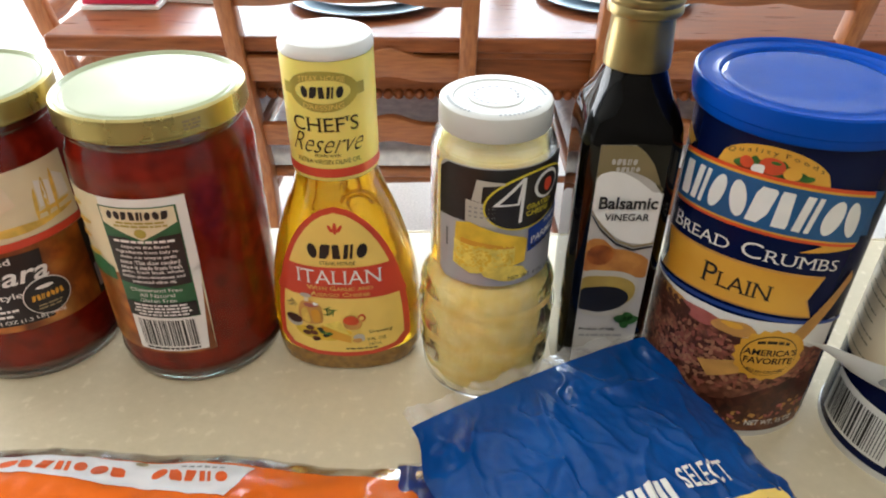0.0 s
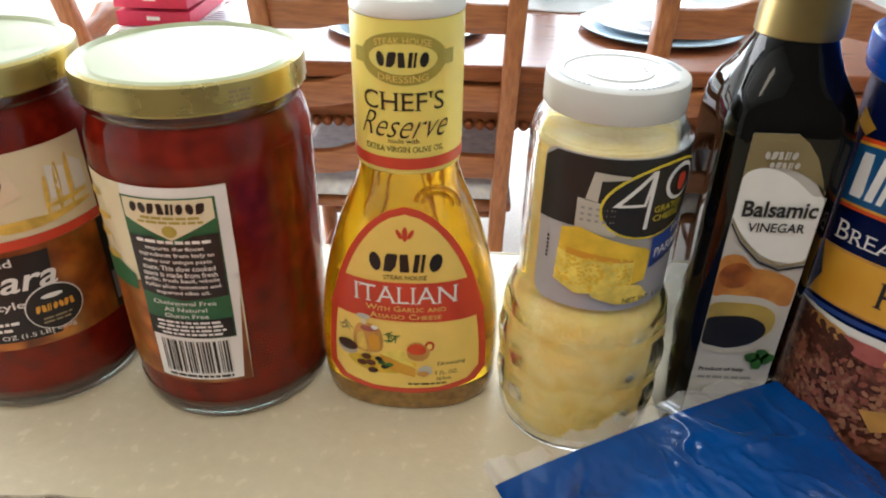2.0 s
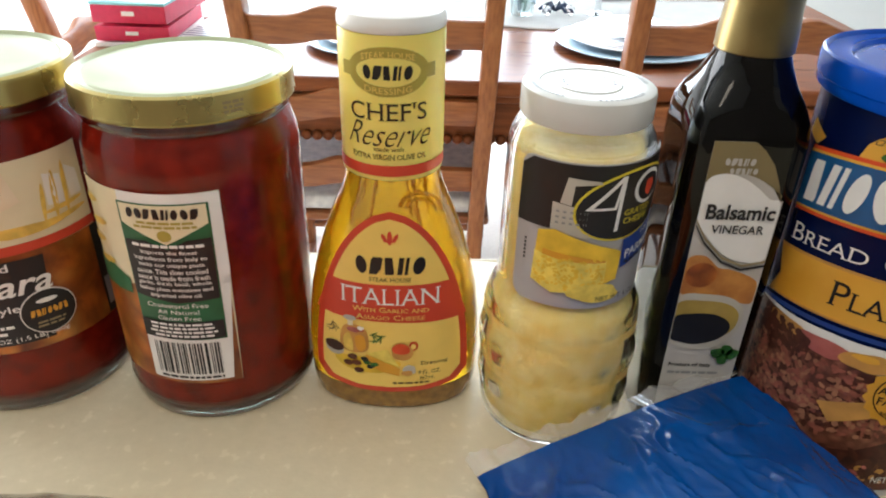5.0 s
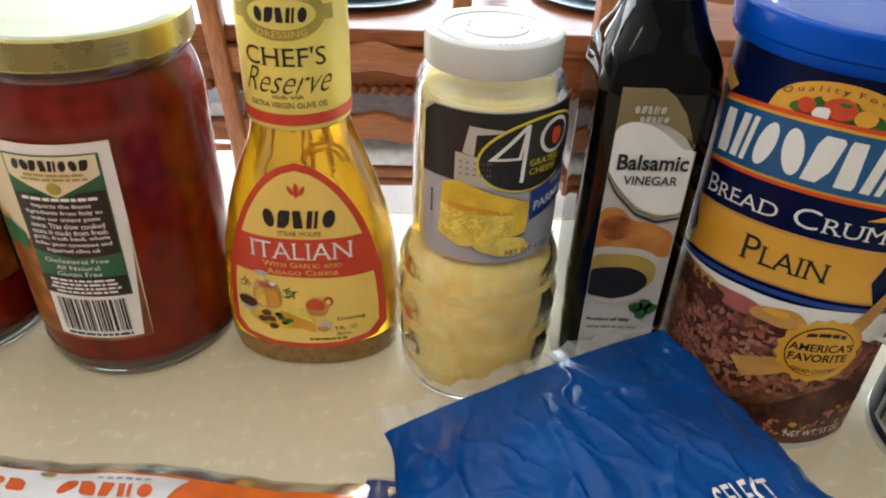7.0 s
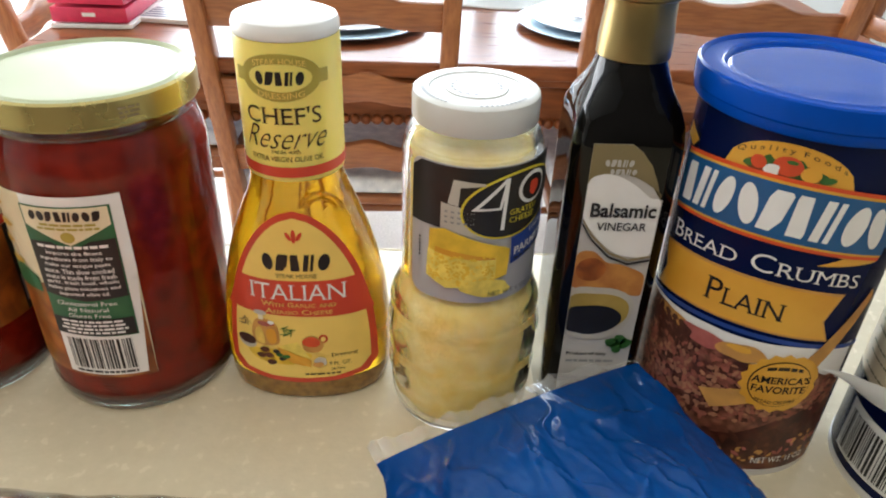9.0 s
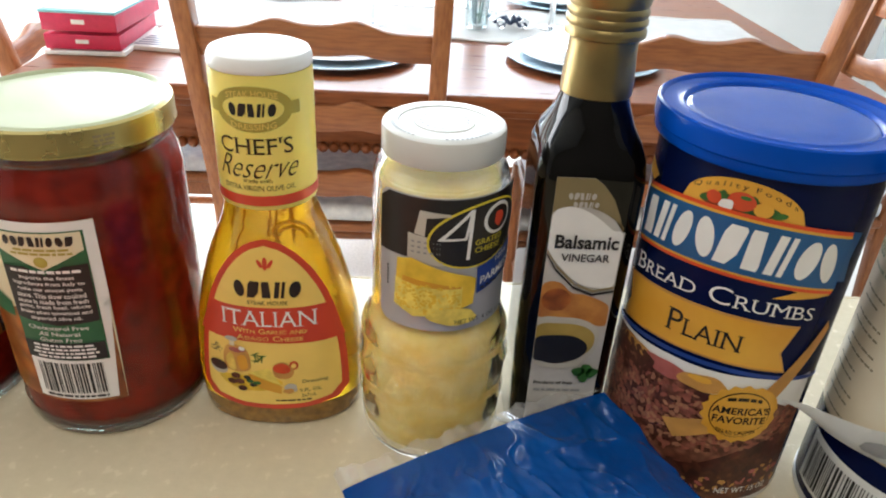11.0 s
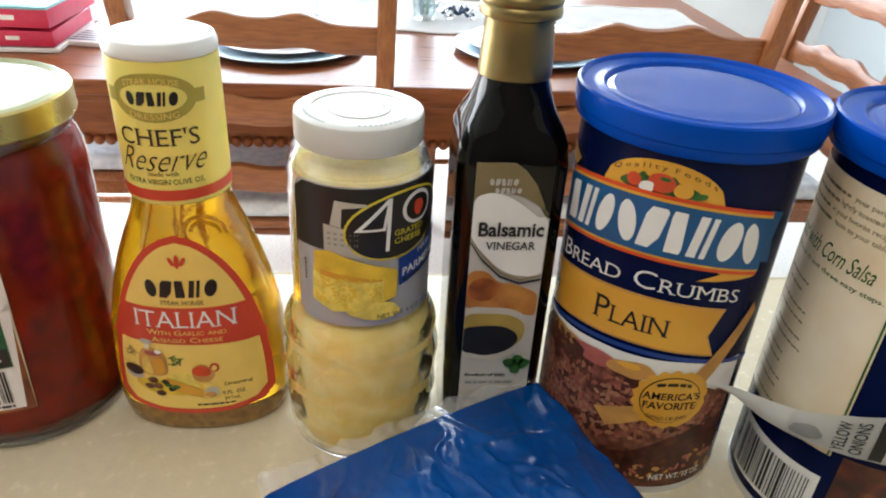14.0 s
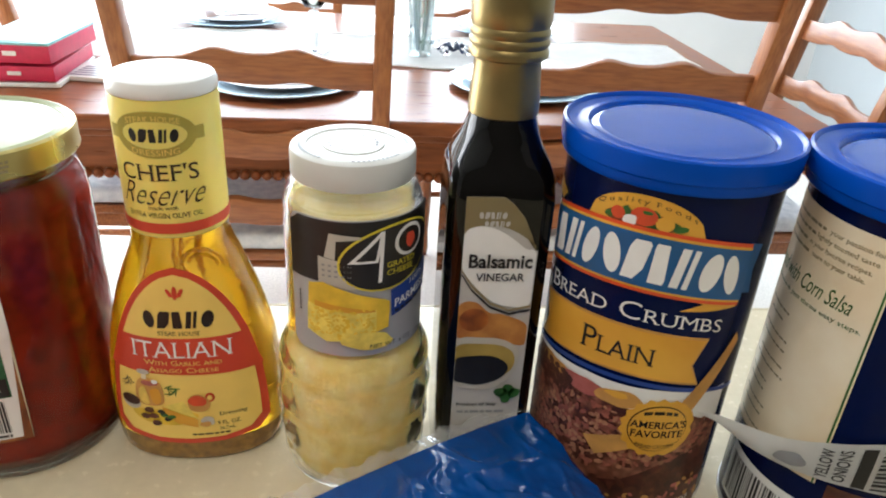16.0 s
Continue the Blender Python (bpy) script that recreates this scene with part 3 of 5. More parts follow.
dining_chair(0.42, 2.62, 180, "honey-brown ladder-back chair on the far side of the table")

# table runner with a gently uneven surface
bm = bmesh.new()
nx, ny = 60, 12
grid = [[bm.verts.new((-0.66 + 1.50 * i / nx, 1.65 + 0.335 * j / ny + 0.006 * math.sin(i * 0.5), TZ + 0.0035 + 0.0015 * math.sin(i * 0.9 + j))) for j in range(ny + 1)] for i in range(nx + 1)]
for i in range(nx):
    for j in range(ny):
        bm.faces.new((grid[i][j], grid[i + 1][j], grid[i + 1][j + 1], grid[i][j + 1]))
bmesh.ops.solidify(bm, geom=bm.faces[:], thickness=0.0018)
runner = thing("table_runner", 0, 0, 0, "white cloth runner along the table's middle", "table runner")
part("cloth", bm, CLOTH, runner)
for j in (0, ny):
    part("hem", sweep([(-0.66 + 1.50 * i / nx, 1.65 + 0.335 * j / ny + 0.006 * math.sin(i * 0.5), TZ + 0.0042 + 0.0015 * math.sin(i * 0.9 + j)) for i in range(nx + 1)], 0.0022, 6), CLOTH, runner)


def place_setting(x, y):
    tagged(at_table(mesh_ob("charger", lathe([(0, 0.0), (0.09, 0.0), (0.10, 0.004), (0.160, 0.012), (0.161, 0.0145), (0.158, 0.015), (0.10, 0.008), (0, 0.006)]), CHARGER), x, y, 0), "pale blue round charger plate on the table", "plate", "chargers")
    p = at_table(mesh_ob("dinner_plate", lathe([(0, 0.0), (0.07, 0.0), (0.085, 0.004), (0.134, 0.014), (0.135, 0.0165), (0.130, 0.017), (0.085, 0.008), (0, 0.006)]), CHINA), x, y, 0.009)
    tagged(p, "white china dinner plate on a blue charger", "plate", "dinner plates")
    b = at_table(mesh_ob("salad_plate", lathe([(0, 0.0), (0.05, 0.0), (0.06, 0.003), (0.098, 0.012), (0.099, 0.014), (0.095, 0.0145), (0.06, 0.006), (0, 0.004)]), CHINA), x, y + 0.01, 0.0265)
    tagged(b, "small white china plate stacked on a dinner plate", "plate", "salad plates")


def at_table(ob, x, y, dz):
    ob.location = (x, y, TZ + dz)
    return ob


for x, y in ((-0.158, 1.50), (0.350, 1.52), (-0.365, 2.14), (0.40, 2.13)):
    place_setting(x, y)


def wine_glass(x, y):
    g = thing("wine_glass", x, y, TZ + 0.006, "clear stemmed wine glass on the white runner", "glass", "wine glasses")
    part("foot", lathe([(0, 0), (0.034, 0), (0.034, 0.0015), (0.008, 0.006), (0, 0.006)], 32), CRYSTAL, g)
    part("stem", lathe([(0.009, 0.0055), (0.0065, 0.02), (0.0075, 0.06), (0.0120, 0.090), (0, 0.095)], 20), FROST, g, "thick milky stem")
    part("bowl", lathe([(0, 0.0955), (0.02, 0.10), (0.036, 0.125), (0.038, 0.15), (0.032, 0.19), (0.0308, 0.19), (0.0365, 0.15), (0.0345, 0.126), (0.018, 0.102), (0, 0.097)], 32), GLASS, g)


wine_glass(-0.110, 1.775)
wine_glass(0.325, 1.80)

vase = thing("glass_vase", 0.141, 1.765, TZ + 0.006, "clear tapered glass vase holding green silk stems", "vase")
part("body", lathe([(0, 0), (0.025, 0), (0.027, 0.005), (0.034, 0.2), (0.0318, 0.2), (0.0248, 0.008), (0, 0.008)], 32), VASE, vase)
rnd = random.Random(7)
stems = thing("silk_stems", 0.141, 1.765, TZ + 0.015, "green and silver silk leaves standing in the vase", "plant")
for i in range(10):
    a, r = rnd.uniform(0, 6.28), rnd.uniform(0.005, 0.024)
    x, y = r * math.cos(a), r * math.sin(a)
    part("stem", sweep([(x * 0.4, y * 0.4, 0.0), (x, y, 0.1), (x * 1.2, y * 1.2, 0.19)], 0.0016, 6), STEM if i % 2 else CHARGER, stems)
    bm = bmesh.new()
    for k in range(9):
        c = Vector((x + rnd.uniform(-0.008, 0.008), y + rnd.uniform(-0.008, 0.008), 0.015 + 0.02 * k))
        d, e = Vector((rnd.uniform(-1, 1), rnd.uniform(-1, 1), 0.6)).normalized() * 0.014, Vector((rnd.uniform(-1, 1), rnd.uniform(-1, 1), 0)).normalized() * 0.005
        vs = [bm.verts.new(p) for p in (c, c + d * 0.5 + e, c + d, c + d * 0.5 - e)]
        bm.faces.new(vs)
    part("leaf_spray", bm, CHARGER if i % 3 else STEM, stems)

bow = thing("ribbon_bow", 0.225, 1.80, TZ + 0.006, "dark ribbon bow lying beside the vase", "ribbon")
for k in range(6):
    a = k * 1.05
    part("loop", sweep([(0, 0, 0.004), (0.02 * math.cos(a), 0.02 * math.sin(a), 0.018), (0.04 * math.cos(a), 0.04 * math.sin(a), 0.006)], [0.003, 0.006, 0.003], 8, 0.35), RIBD, bow)
for k, (x, y) in enumerate(((0.20, 1.77), (0.255, 1.775), (0.24, 1.845), (0.185, 1.86))):
    bm = bmesh.new()
    bmesh.ops.create_icosphere(bm, subdivisions=1, radius=0.013)
    tagged(at_table(mesh_ob("crystal_bead", bm, CRYSTAL, smooth=False), x, y, 0.017), "faceted clear crystal bead on the runner", "decoration", "crystal beads")

# folded star napkin holder
nap = [(-0.028, 0.0), (-0.012, 0.012), (0.012, 0.012), (0.028, 0.0), (0.024, 0.022), (0.036, 0.045), (0.012, 0.034), (-0.012, 0.034), (-0.036, 0.045), (-0.024, 0.022)]
tagged(at_table(mesh_ob("napkin_star", slab(nap, 0.01, 0.002), FROST), -0.016, 1.972, 0.005), "white folded star-shaped napkin ornament", "ornament")

# books at the table's end
def book(name, x, y, z, w, d, h, rz, cover, label, topmat=None):
    b = thing(name, x, y, z, label, "book", "books", rz)
    part("cover", box(-w / 2, w / 2, -d / 2, d / 2, 0, h * 0.86, 0.0015), cover, b)
    if topmat:
        part("top_cover", box(-w / 2 - 0.001, w / 2 + 0.001, -d / 2 - 0.001, d / 2 + 0.001, h * 0.862, h, 0.001), topmat, b, "pale teal cover")
        part("page_sheet", box(-w / 2 + 0.008, w / 2 - 0.01, -d / 2 + 0.012, d / 2 - 0.006, h + 0.0002, h + 0.0012), PAPER, b)
    part("spine_mark", box(-0.012, 0.012, -d / 2 - 0.0016, -d / 2 - 0.0004, h * 0.36, h * 0.58), PAPER, b)
    return b


book("book", -0.634, 1.515, TZ + 0.001, 0.15, 0.22, 0.010, 2, PAPER, "thin white paperback under the red books")
book("book", -0.632, 1.512, TZ + 0.0125, 0.14, 0.215, 0.032, 1, REDBOOK, "thick red boxed book stacked on the table")
book("book", -0.628, 1.515, TZ + 0.046, 0.142, 0.22, 0.038, -2, REDBOOK, "thick red boxed book with a pale teal top", TEAL)
mag = thing("magazine", -0.50, 1.555, TZ + 0.001, "white magazine with dark print on the table", "magazine", rz=-8)
part("page_block", box(-0.06, 0.06, -0.1, 0.1, 0, 0.009, 0.001), PAPER, mag)
prints("cover_print", bars([(-0.05, 0.01, -0.09 + 0.016 * k, 0.009) for k in range(5)]), top_map(0.009), 1, RIBD, mag, cut=False)

# ---- the groceries ----


def sauce_jar(x, y, label, rz=0.0):
    j = thing("sauce_jar", x, y, UP, label, "jar", "sauce jars", rz)
    part("foot", lathe([(0, DEEP), (0.0385, DEEP), (0.0412, DEEP + 0.0010), (0.0424, DEEP + 0.0032), (0.0428, 0.0040), (0.0424, 0.0070)]), GLASSFOOT, j, "clear thick glass foot").visible_shadow = False
    part("contents", lathe([(0, DEEP + 0.0034), (0.0372, DEEP + 0.0034), (0.0398, DEEP + 0.0050), (0.0410, DEEP + 0.0080), (0.0414, 0.0100), (0.0414, 0.110), (0.0407, 0.1160), (0.0388, 0.1220), (0.0372, 0.1255), (0.0366, 0.1300), (0, 0.1300)]), SAUCE, j, "red tomato sauce")
    part("body", lathe([(0, DEEP + 0.0014), (0.0385, DEEP + 0.0014), (0.0408, DEEP + 0.0028), (0.0418, DEEP + 0.0056), (0.0422, 0.0080), (0.0422, 0.06), (0.0421, 0.110), (0.0415, 0.1160), (0.0396, 0.1220), (0.0381, 0.1255), (0.0376, 0.1318)]), JARGLASS, j, "clear glass wall").visible_shadow = False
    part("neck", lathe([(0.0384, 0.1252), (0.0396, 0.1268), (0.0398, 0.1284), (0.0390, 0.1300), (0.0390, 0.1325)]), GLASSFOOT, j, "clear glass neck ring").visible_shadow = False
    lid = part("lid", lathe([(0.0395, 0.1312), (0.0415, 0.1306), (0.0419, 0.1314), (0.0416, 0.1326), (0.0417, 0.1388), (0.0413, 0.1404), (0.0402, 0.1412)]), GOLD, j, "gold lacquered screw lid")
    part("lid_top", lathe([(0.0402, 0.1412), (0.0392, 0.1416), (0.0383, 0.1410), (0.0376, 0.1402), (0.0366, 0.1401), (0.0360, 0.1406), (0.0352, 0.1408), (0.010, 0.1406), (0, 0.1406)]), LIDTOP, lid, "cream-gold enamelled lid top, paled by painted-in window light")
    prints("lid_print", print_rows(0.004, 0.012, 0.1385, 0.1335, 3, 0.001, 3, 0.1), cyl_map(0.0418, 30), 0, TAUPE, lid, cut=False)
    return j


RJ = 0.0422
jar = sauce_jar(-0.1307, 0.3016, "tall tomato sauce jar with gold lid, back label showing")
go = cyl_map(RJ, 0)
lab = prints("label", poly([(-0.062, 0.105), (-0.062, 0.0180), (0.0195, 0.0180), (0.0195, 0.0722), (0.0205, 0.0722), (0.0205, 0.1062)]), go, 0, CREAM, jar, "cream paper back label with dark panel")
prints("picture", poly([(-0.062, 0.0181), (0.0194, 0.0181), (0.0194, 0.0722), (0.0, 0.0722), (-0.021, 0.064), (-0.062, 0.056)]), go, 1, ORANGEL, lab)
prints("picture", poly([(-0.062, 0.058), (-0.062, 0.066), (-0.03, 0.071), (-0.02, 0.067), (-0.02, 0.06)]), go, 2, GREENL, lab)
for k in range(4):
    prints("ship_print", oval(-0.034 - 0.004 * (k % 2), 0.071 + 0.0085 * k, 0.007, 0.0016, 14, 10), go, 2, SHIPY, lab)
wide_go = go


def go(u, v, off):
    """The printed panel of the back label is a little narrower than its drawing."""
    return wide_go(0.0014 + 0.931 * u, v, off)


prints("border", poly([(-0.0200, 0.0200), (0.0157, 0.0200), (0.0157, 0.0722), (0.0205, 0.0722), (0.0205, 0.1062), (-0.0200, 0.1062)]), go, 3, PAPER, lab)
panel = prints("panel", poly([(-0.0200, 0.0415), (0.0155, 0.0410), (0.0160, 0.1025), (-0.0205, 0.1020)]), go, 4, GREENL, lab)
prints("shield", poly([(-0.0195, 0.1015), (-0.0195, 0.0935), (-0.002, 0.0855), (0.0150, 0.0940), (0.0150, 0.1020)]), go, 5, CREAM, lab)
brand_row(-0.0165, 0.0120, 0.0962, 0.1004, 8, go, 6, DARK, lab)
prints("fine_print", print_rows(-0.014, 0.011, 0.0955, 0.0920, 2, 0.0010, 5), go, 6, OLIVE, lab, cut=False)
prints("compass", oval(-0.0022, 0.0893, 0.0028, 0.0024, 16), go, 6, OLIVE, lab)
prints("text_panel", poly([(-0.0195, 0.0620), (-0.0195, 0.0865), (-0.010, 0.0870), (-0.002, 0.0835), (0.006, 0.0875), (0.0153, 0.0880), (0.0150, 0.0610), (-0.002, 0.0595)]), go, 6, DARK, lab)
prints("text_panel", rect(-0.0197, 0.0150, 0.0418, 0.0505), go, 6, DARK, lab)
prints("brand_bars", print_rows(-0.0165, 0.0125, 0.0862, 0.0838, 1, 0.0013, 11, 0.05), go, 7, PAPER, lab, cut=False)
for k, (txt, hw) in enumerate((("imports the finest", 0.0112), ("ingredients from Italy to", 0.0145), ("make our unique pasta", 0.0132), ("sauce. This slow cooked", 0.0142), ("sauce is made from fresh", 0.0145), ("garlic, fresh basil, whole", 0.0148), ("Italian plum tomatoes and", 0.0150), ("imported olive oil.", 0.0105))):
    prints("lettering", words(txt, -0.002 - hw, -0.002 + hw, 0.0810 - 0.00275 * k, 0.0831 - 0.00275 * k, 0.012, serif=True), go, 7, PAPER, lab, cut=False)
for k, (txt, hw) in enumerate((("Cholesterol Free", 0.0125), ("All Natural", 0.0085), ("Gluten Free", 0.0088))):
    prints("lettering", words(txt, -0.0025 - hw, -0.0025 + hw, 0.0572 - 0.0030 * k, 0.0592 - 0.0030 * k), go, 7, PAPER, lab, cut=False)
prints("fine_print", print_rows(-0.0165, 0.0125, 0.0500, 0.0425, 4, 0.0010, 12, 0.15), go, 7, PAPER, lab, cut=False)
tagged(prints("barcode", barcode(-0.0165, 0.0120, 0.0235, 0.0395, 4), go, 4, DARK, lab, cut=False), kind="stuff")
prints("fine_print", print_rows(-0.016, 0.012, 0.0228, 0.0206, 1, 0.0012, 13, 0.05), go, 4, DARK, lab, cut=False)

go = wide_go
jar = sauce_jar(-0.2192, 0.3020, "tall tomato sauce jar with gold lid, marinara label showing")
lab = prints("label", rect(-0.060, 0.060, 0.0290, 0.1115), go, 0, CREAM, jar, "cream, red and black marinara label")
for k, (u, v, a, b, tl) in enumerate(((0.045, 0.094, 0.0012, 0.010, -4), (0.050, 0.095, 0.0010, 0.011, -4), (0.040, 0.092, 0.0009, 0.008, -6), (0.046, 0.0835, 0.012, 0.0012, 6), (0.035, 0.0825, 0.014, 0.0018, 4), (0.048, 0.088, 0.009, 0.0010, 4), (0.02, 0.083, 0.02, 0.002, 2))):
    prints("ship_print", oval(u, v, a, b, 16, tl), go, 1, SHIPY, lab)
prints("sail", poly([(0.0515, 0.0900), (0.0515, 0.1040), (0.0570, 0.1000), (0.0575, 0.0900)]), go, 1, PAPER, lab)
prints("sail", poly([(0.0415, 0.0900), (0.0420, 0.1035), (0.0490, 0.1010), (0.0490, 0.0890)]), go, 1, PAPER, lab)
prints("shield", poly([(-0.03, 0.1085), (0.0285, 0.1085), (0.0320, 0.0950), (0.0, 0.0835), (-0.03, 0.092)]), go, 2, TANLAB, lab)
brand_row(-0.02, 0.0275, 0.0982, 0.1055, 9, go, 3, DARK, lab)
prints("fine_print", print_rows(-0.02, 0.026, 0.0975, 0.0880, 3, 0.0014, 21, 0.3), go, 3, TAUPE, lab, cut=False)
prints("red_band", poly([(-0.06, 0.0725), (0.06, 0.0745), (0.06, 0.0785), (-0.06, 0.0770)]), go, 2, REDL, lab)
prints("picture", rect(-0.06, 0.06, 0.0290, 0.0740), go, 1, ORANGEL, lab)
prints("text_panel", poly([(-0.04, 0.0330), (0.0310, 0.0330), (0.0345, 0.0715), (-0.04, 0.0725)]), go, 3, DARK, lab)
prints("lettering", words("Slow Cooked", -0.015, 0.0215, 0.0675, 0.0710, 0.01), go, 4, PAPER, lab, cut=False)
prints("lettering", words("marinara", -0.022, 0.0350, 0.0560, 0.0655, 0.015, 0.3), go, 5, PAPER, lab, cut=False)
prints("rule", bars([(-0.03, 0.030, 0.0540, 0.0006), (-0.03, 0.028, 0.0330, 0.0006)]), go, 4, PAPER, lab, cut=False)
prints("lettering", words("Old World Style", -0.024, 0.0215, 0.0475, 0.0520, 0.01), go, 4, PAPER, lab, cut=False)
prints("fine_print", print_rows(-0.02, 0.019, 0.0465, 0.0375, 3, 0.0014, 23, 0.4), go, 4, PAPER, lab, cut=False)
prints("lettering", words("NET WT 24 OZ (1.5 LB) 680g", -0.010, 0.0365, 0.0338, 0.0365), go, 4, PAPER, lab, cut=False)
med = prints("medallion", oval(0.0310, 0.0460, 0.0105, 0.0105), go, 5, PAPER, lab, "round dark medallion")
prints("medallion_face", oval(0.0310, 0.0460, 0.0100, 0.0100), go, 6, DARK, lab)
brand_row(0.0240, 0.0382, 0.0448, 0.0480, 7, go, 7, GOLDP, lab)
prints("bird_shape", oval(0.0310, 0.0515, 0.0040, 0.0011, 12), go, 7, PAPER, lab)
prints("fine_print", print_rows(0.0255, 0.0365, 0.0425, 0.0390, 2, 0.0009, 27, 0.1), go, 7, TAUPE, lab, cut=False)
prints("side_strip", rect(0.0560, 0.0620, 0.0300, 0.0740), go, 4, DARK, lab)
prints("side_patch", rect(0.0570, 0.0610, 0.0340, 0.0480), go, 5, GREY, lab)

# ---- salad dressing bottle: oval body, round sleeve and cap ----
KP = [(-0.0035, 0.0338, 0.0229), (-0.0023, 0.0364, 0.0242), (0.003, 0.0376, 0.0248), (0.014, 0.0381, 0.0248), (0.024, 0.0381, 0.0245), (0.036, 0.0373, 0.0238), (0.05, 0.0356, 0.0228), (0.064, 0.0325, 0.0219), (0.076, 0.0289, 0.021), (0.087, 0.0247, 0.0201), (0.095, 0.0212, 0.0194), (0.101, 0.0193, 0.0188), (0.106, 0.0186, 0.0184)]


def ken(z):
    for (z0, a0, b0), (z1, a1, b1) in zip(KP, KP[1:]):
        if z <= z1:
            k = max(0.0, (z - z0) / (z1 - z0))
            return a0 + (a1 - a0) * k, b0 + (b1 - b0) * k
    return KP[-1][1], KP[-1][2]


def ken_bm(z0, z1, grow=0.0, n=72, m=44):
    bm = bmesh.new()
    rings = []
    for i in range(m + 1):
        z = z0 + (z1 - z0) * i / m
        a, b = ken(z)
        rings.append([bm.verts.new(((a + grow) * math.copysign(abs(math.cos(t)) ** 0.9, math.cos(t)), (b + grow) * math.copysign(abs(math.sin(t)) ** 0.9, math.sin(t)), z)) for t in [2 * math.pi * k / n for k in range(n)]])
    for a, b in zip(rings, rings[1:]):
        for k in range(n):
            bm.faces.new((a[k], a[(k + 1) % n], b[(k + 1) % n], b[k]))
    bm.faces.new(rings[0][::-1])
    bm.faces.new(rings[-1])
    bmesh.ops.recalc_face_normals(bm, faces=bm.faces)
    return bm


def ken_map(u, v, off):
    v = v + 0.0034 * (1 - v / 0.095)
    a, b = ken(v)
    s = min(0.995, abs(u / a))
    c = s ** (1 / 0.9)
    return (u, -(b + off) * (math.sqrt(max(0.0, 1 - c * c)) ** 0.9) - off * 0.5, v)


bottle = thing("dressing_bottle", -0.0496, 0.2945, UP, "plastic bottle of golden salad dressing with white cap", "bottle")
part("sediment", ken_bm(DEEP, 0.0085), SEDIMENT, bottle, "brown herb layer at the bottom")
part("body", ken_bm(0.0087, 0.1060), OIL, bottle, "clear plastic full of golden oil")
part("moulded_arc", sweep([(0.0120 + 0.008 * math.cos(t), -0.0188 - 0.001 * math.sin(t), 0.0945 + 0.0075 * math.sin(t)) for t in [0.15 * k for k in range(21)]], 0.0009, 8), OIL, bottle)
part("moulded_arc", sweep([(0.0120 + 0.0055 * math.cos(t), -0.0188 - 0.001 * math.sin(t), 0.0945 + 0.005 * math.sin(t)) for t in [0.15 * k for k in range(21)]], 0.0008, 8), OIL, bottle)
sleeve = part("neck_sleeve", lathe([(0.0186, 0.1062), (0.0196, 0.1066), (0.0199, 0.115), (0.0199, 0.158), (0.0197, 0.1605)]), YNECK, bottle, "yellow shrink sleeve round the neck")
part("cap", lathe([(0.0196, 0.1606), (0.0200, 0.1612), (0.0199, 0.1640), (0.0190, 0.1660), (0.0170, 0.1668), (0, 0.1669)]), CAPW, bottle, "white plastic cap")
gs = cyl_map(0.0199, 0)
prints("red_band", rect(-0.045, 0.045, 0.1085, 0.1128), gs, 0, REDL, sleeve)
prints("emblem", oval(0, 0.1480, 0.0155, 0.0088), gs, 0, OLIVE, sleeve)
prints("emblem_face", oval(0, 0.1480, 0.0118, 0.0052), gs, 1, YNECK, sleeve)
prints("emblem_wing", rect(-0.0185, -0.0135, 0.1455, 0.1505), gs, 1, OLIVE, sleeve)
prints("emblem_wing", rect(0.0135, 0.0185, 0.1455, 0.1505), gs, 1, OLIVE, sleeve)
prints("lettering", words("STEAK HOUSE", -0.0095, 0.0095, 0.1530, 0.1552, serif=True), gs, 2, YLABEL, sleeve, warp=lambda u, v: (u, v - 12 * u * u), cut=False)
prints("lettering", words("DRESSING", -0.0085, 0.0085, 0.1403, 0.1425, serif=True), gs, 2, YLABEL, sleeve, warp=lambda u, v: (u, v + 12 * u * u), cut=False)
brand_row(-0.0092, 0.0088, 0.1454, 0.1504, 5, gs, 2, DARK, sleeve)
prints("lettering", words("CHEF'S", -0.0148, 0.0145, 0.1303, 0.1370, 0.0, serif=True), gs, 1, INK, sleeve, cut=False)
prints("lettering", words("Reserve", -0.0165, 0.0165, 0.1205, 0.1295, -0.012, 0.6), gs, 1, INK, sleeve, cut=False)
prints("lettering", words("made with", -0.0055, 0.0055, 0.1186, 0.1203, serif=True), gs, 1, INK, sleeve, cut=False)
prints("lettering", words("EXTRA VIRGIN OLIVE OIL", -0.0145, 0.0145, 0.1152, 0.1173, serif=True), gs, 1, INK, sleeve, cut=False)


def ken_label(shrink):
    pts = []
    for i in range(41):
        t = -1 + 2 * i / 40
        z = 0.0935 - shrink - (0.0935 - 0.012 - 2 * shrink) * abs(t) ** 1.25
        w = (0.0330 - shrink) * math.sin(min(1.0, abs(t) ** 0.72) * math.pi / 2)
        pts.append((math.copysign(w, t), z))
    bot = [(-0.0285 + shrink, 0.0068 + shrink), (-0.014, 0.0045 + shrink), (0, 0.0040 + shrink), (0.014, 0.0045 + shrink), (0.0285 - shrink, 0.0068 + shrink)]
    return pts + bot[::-1]


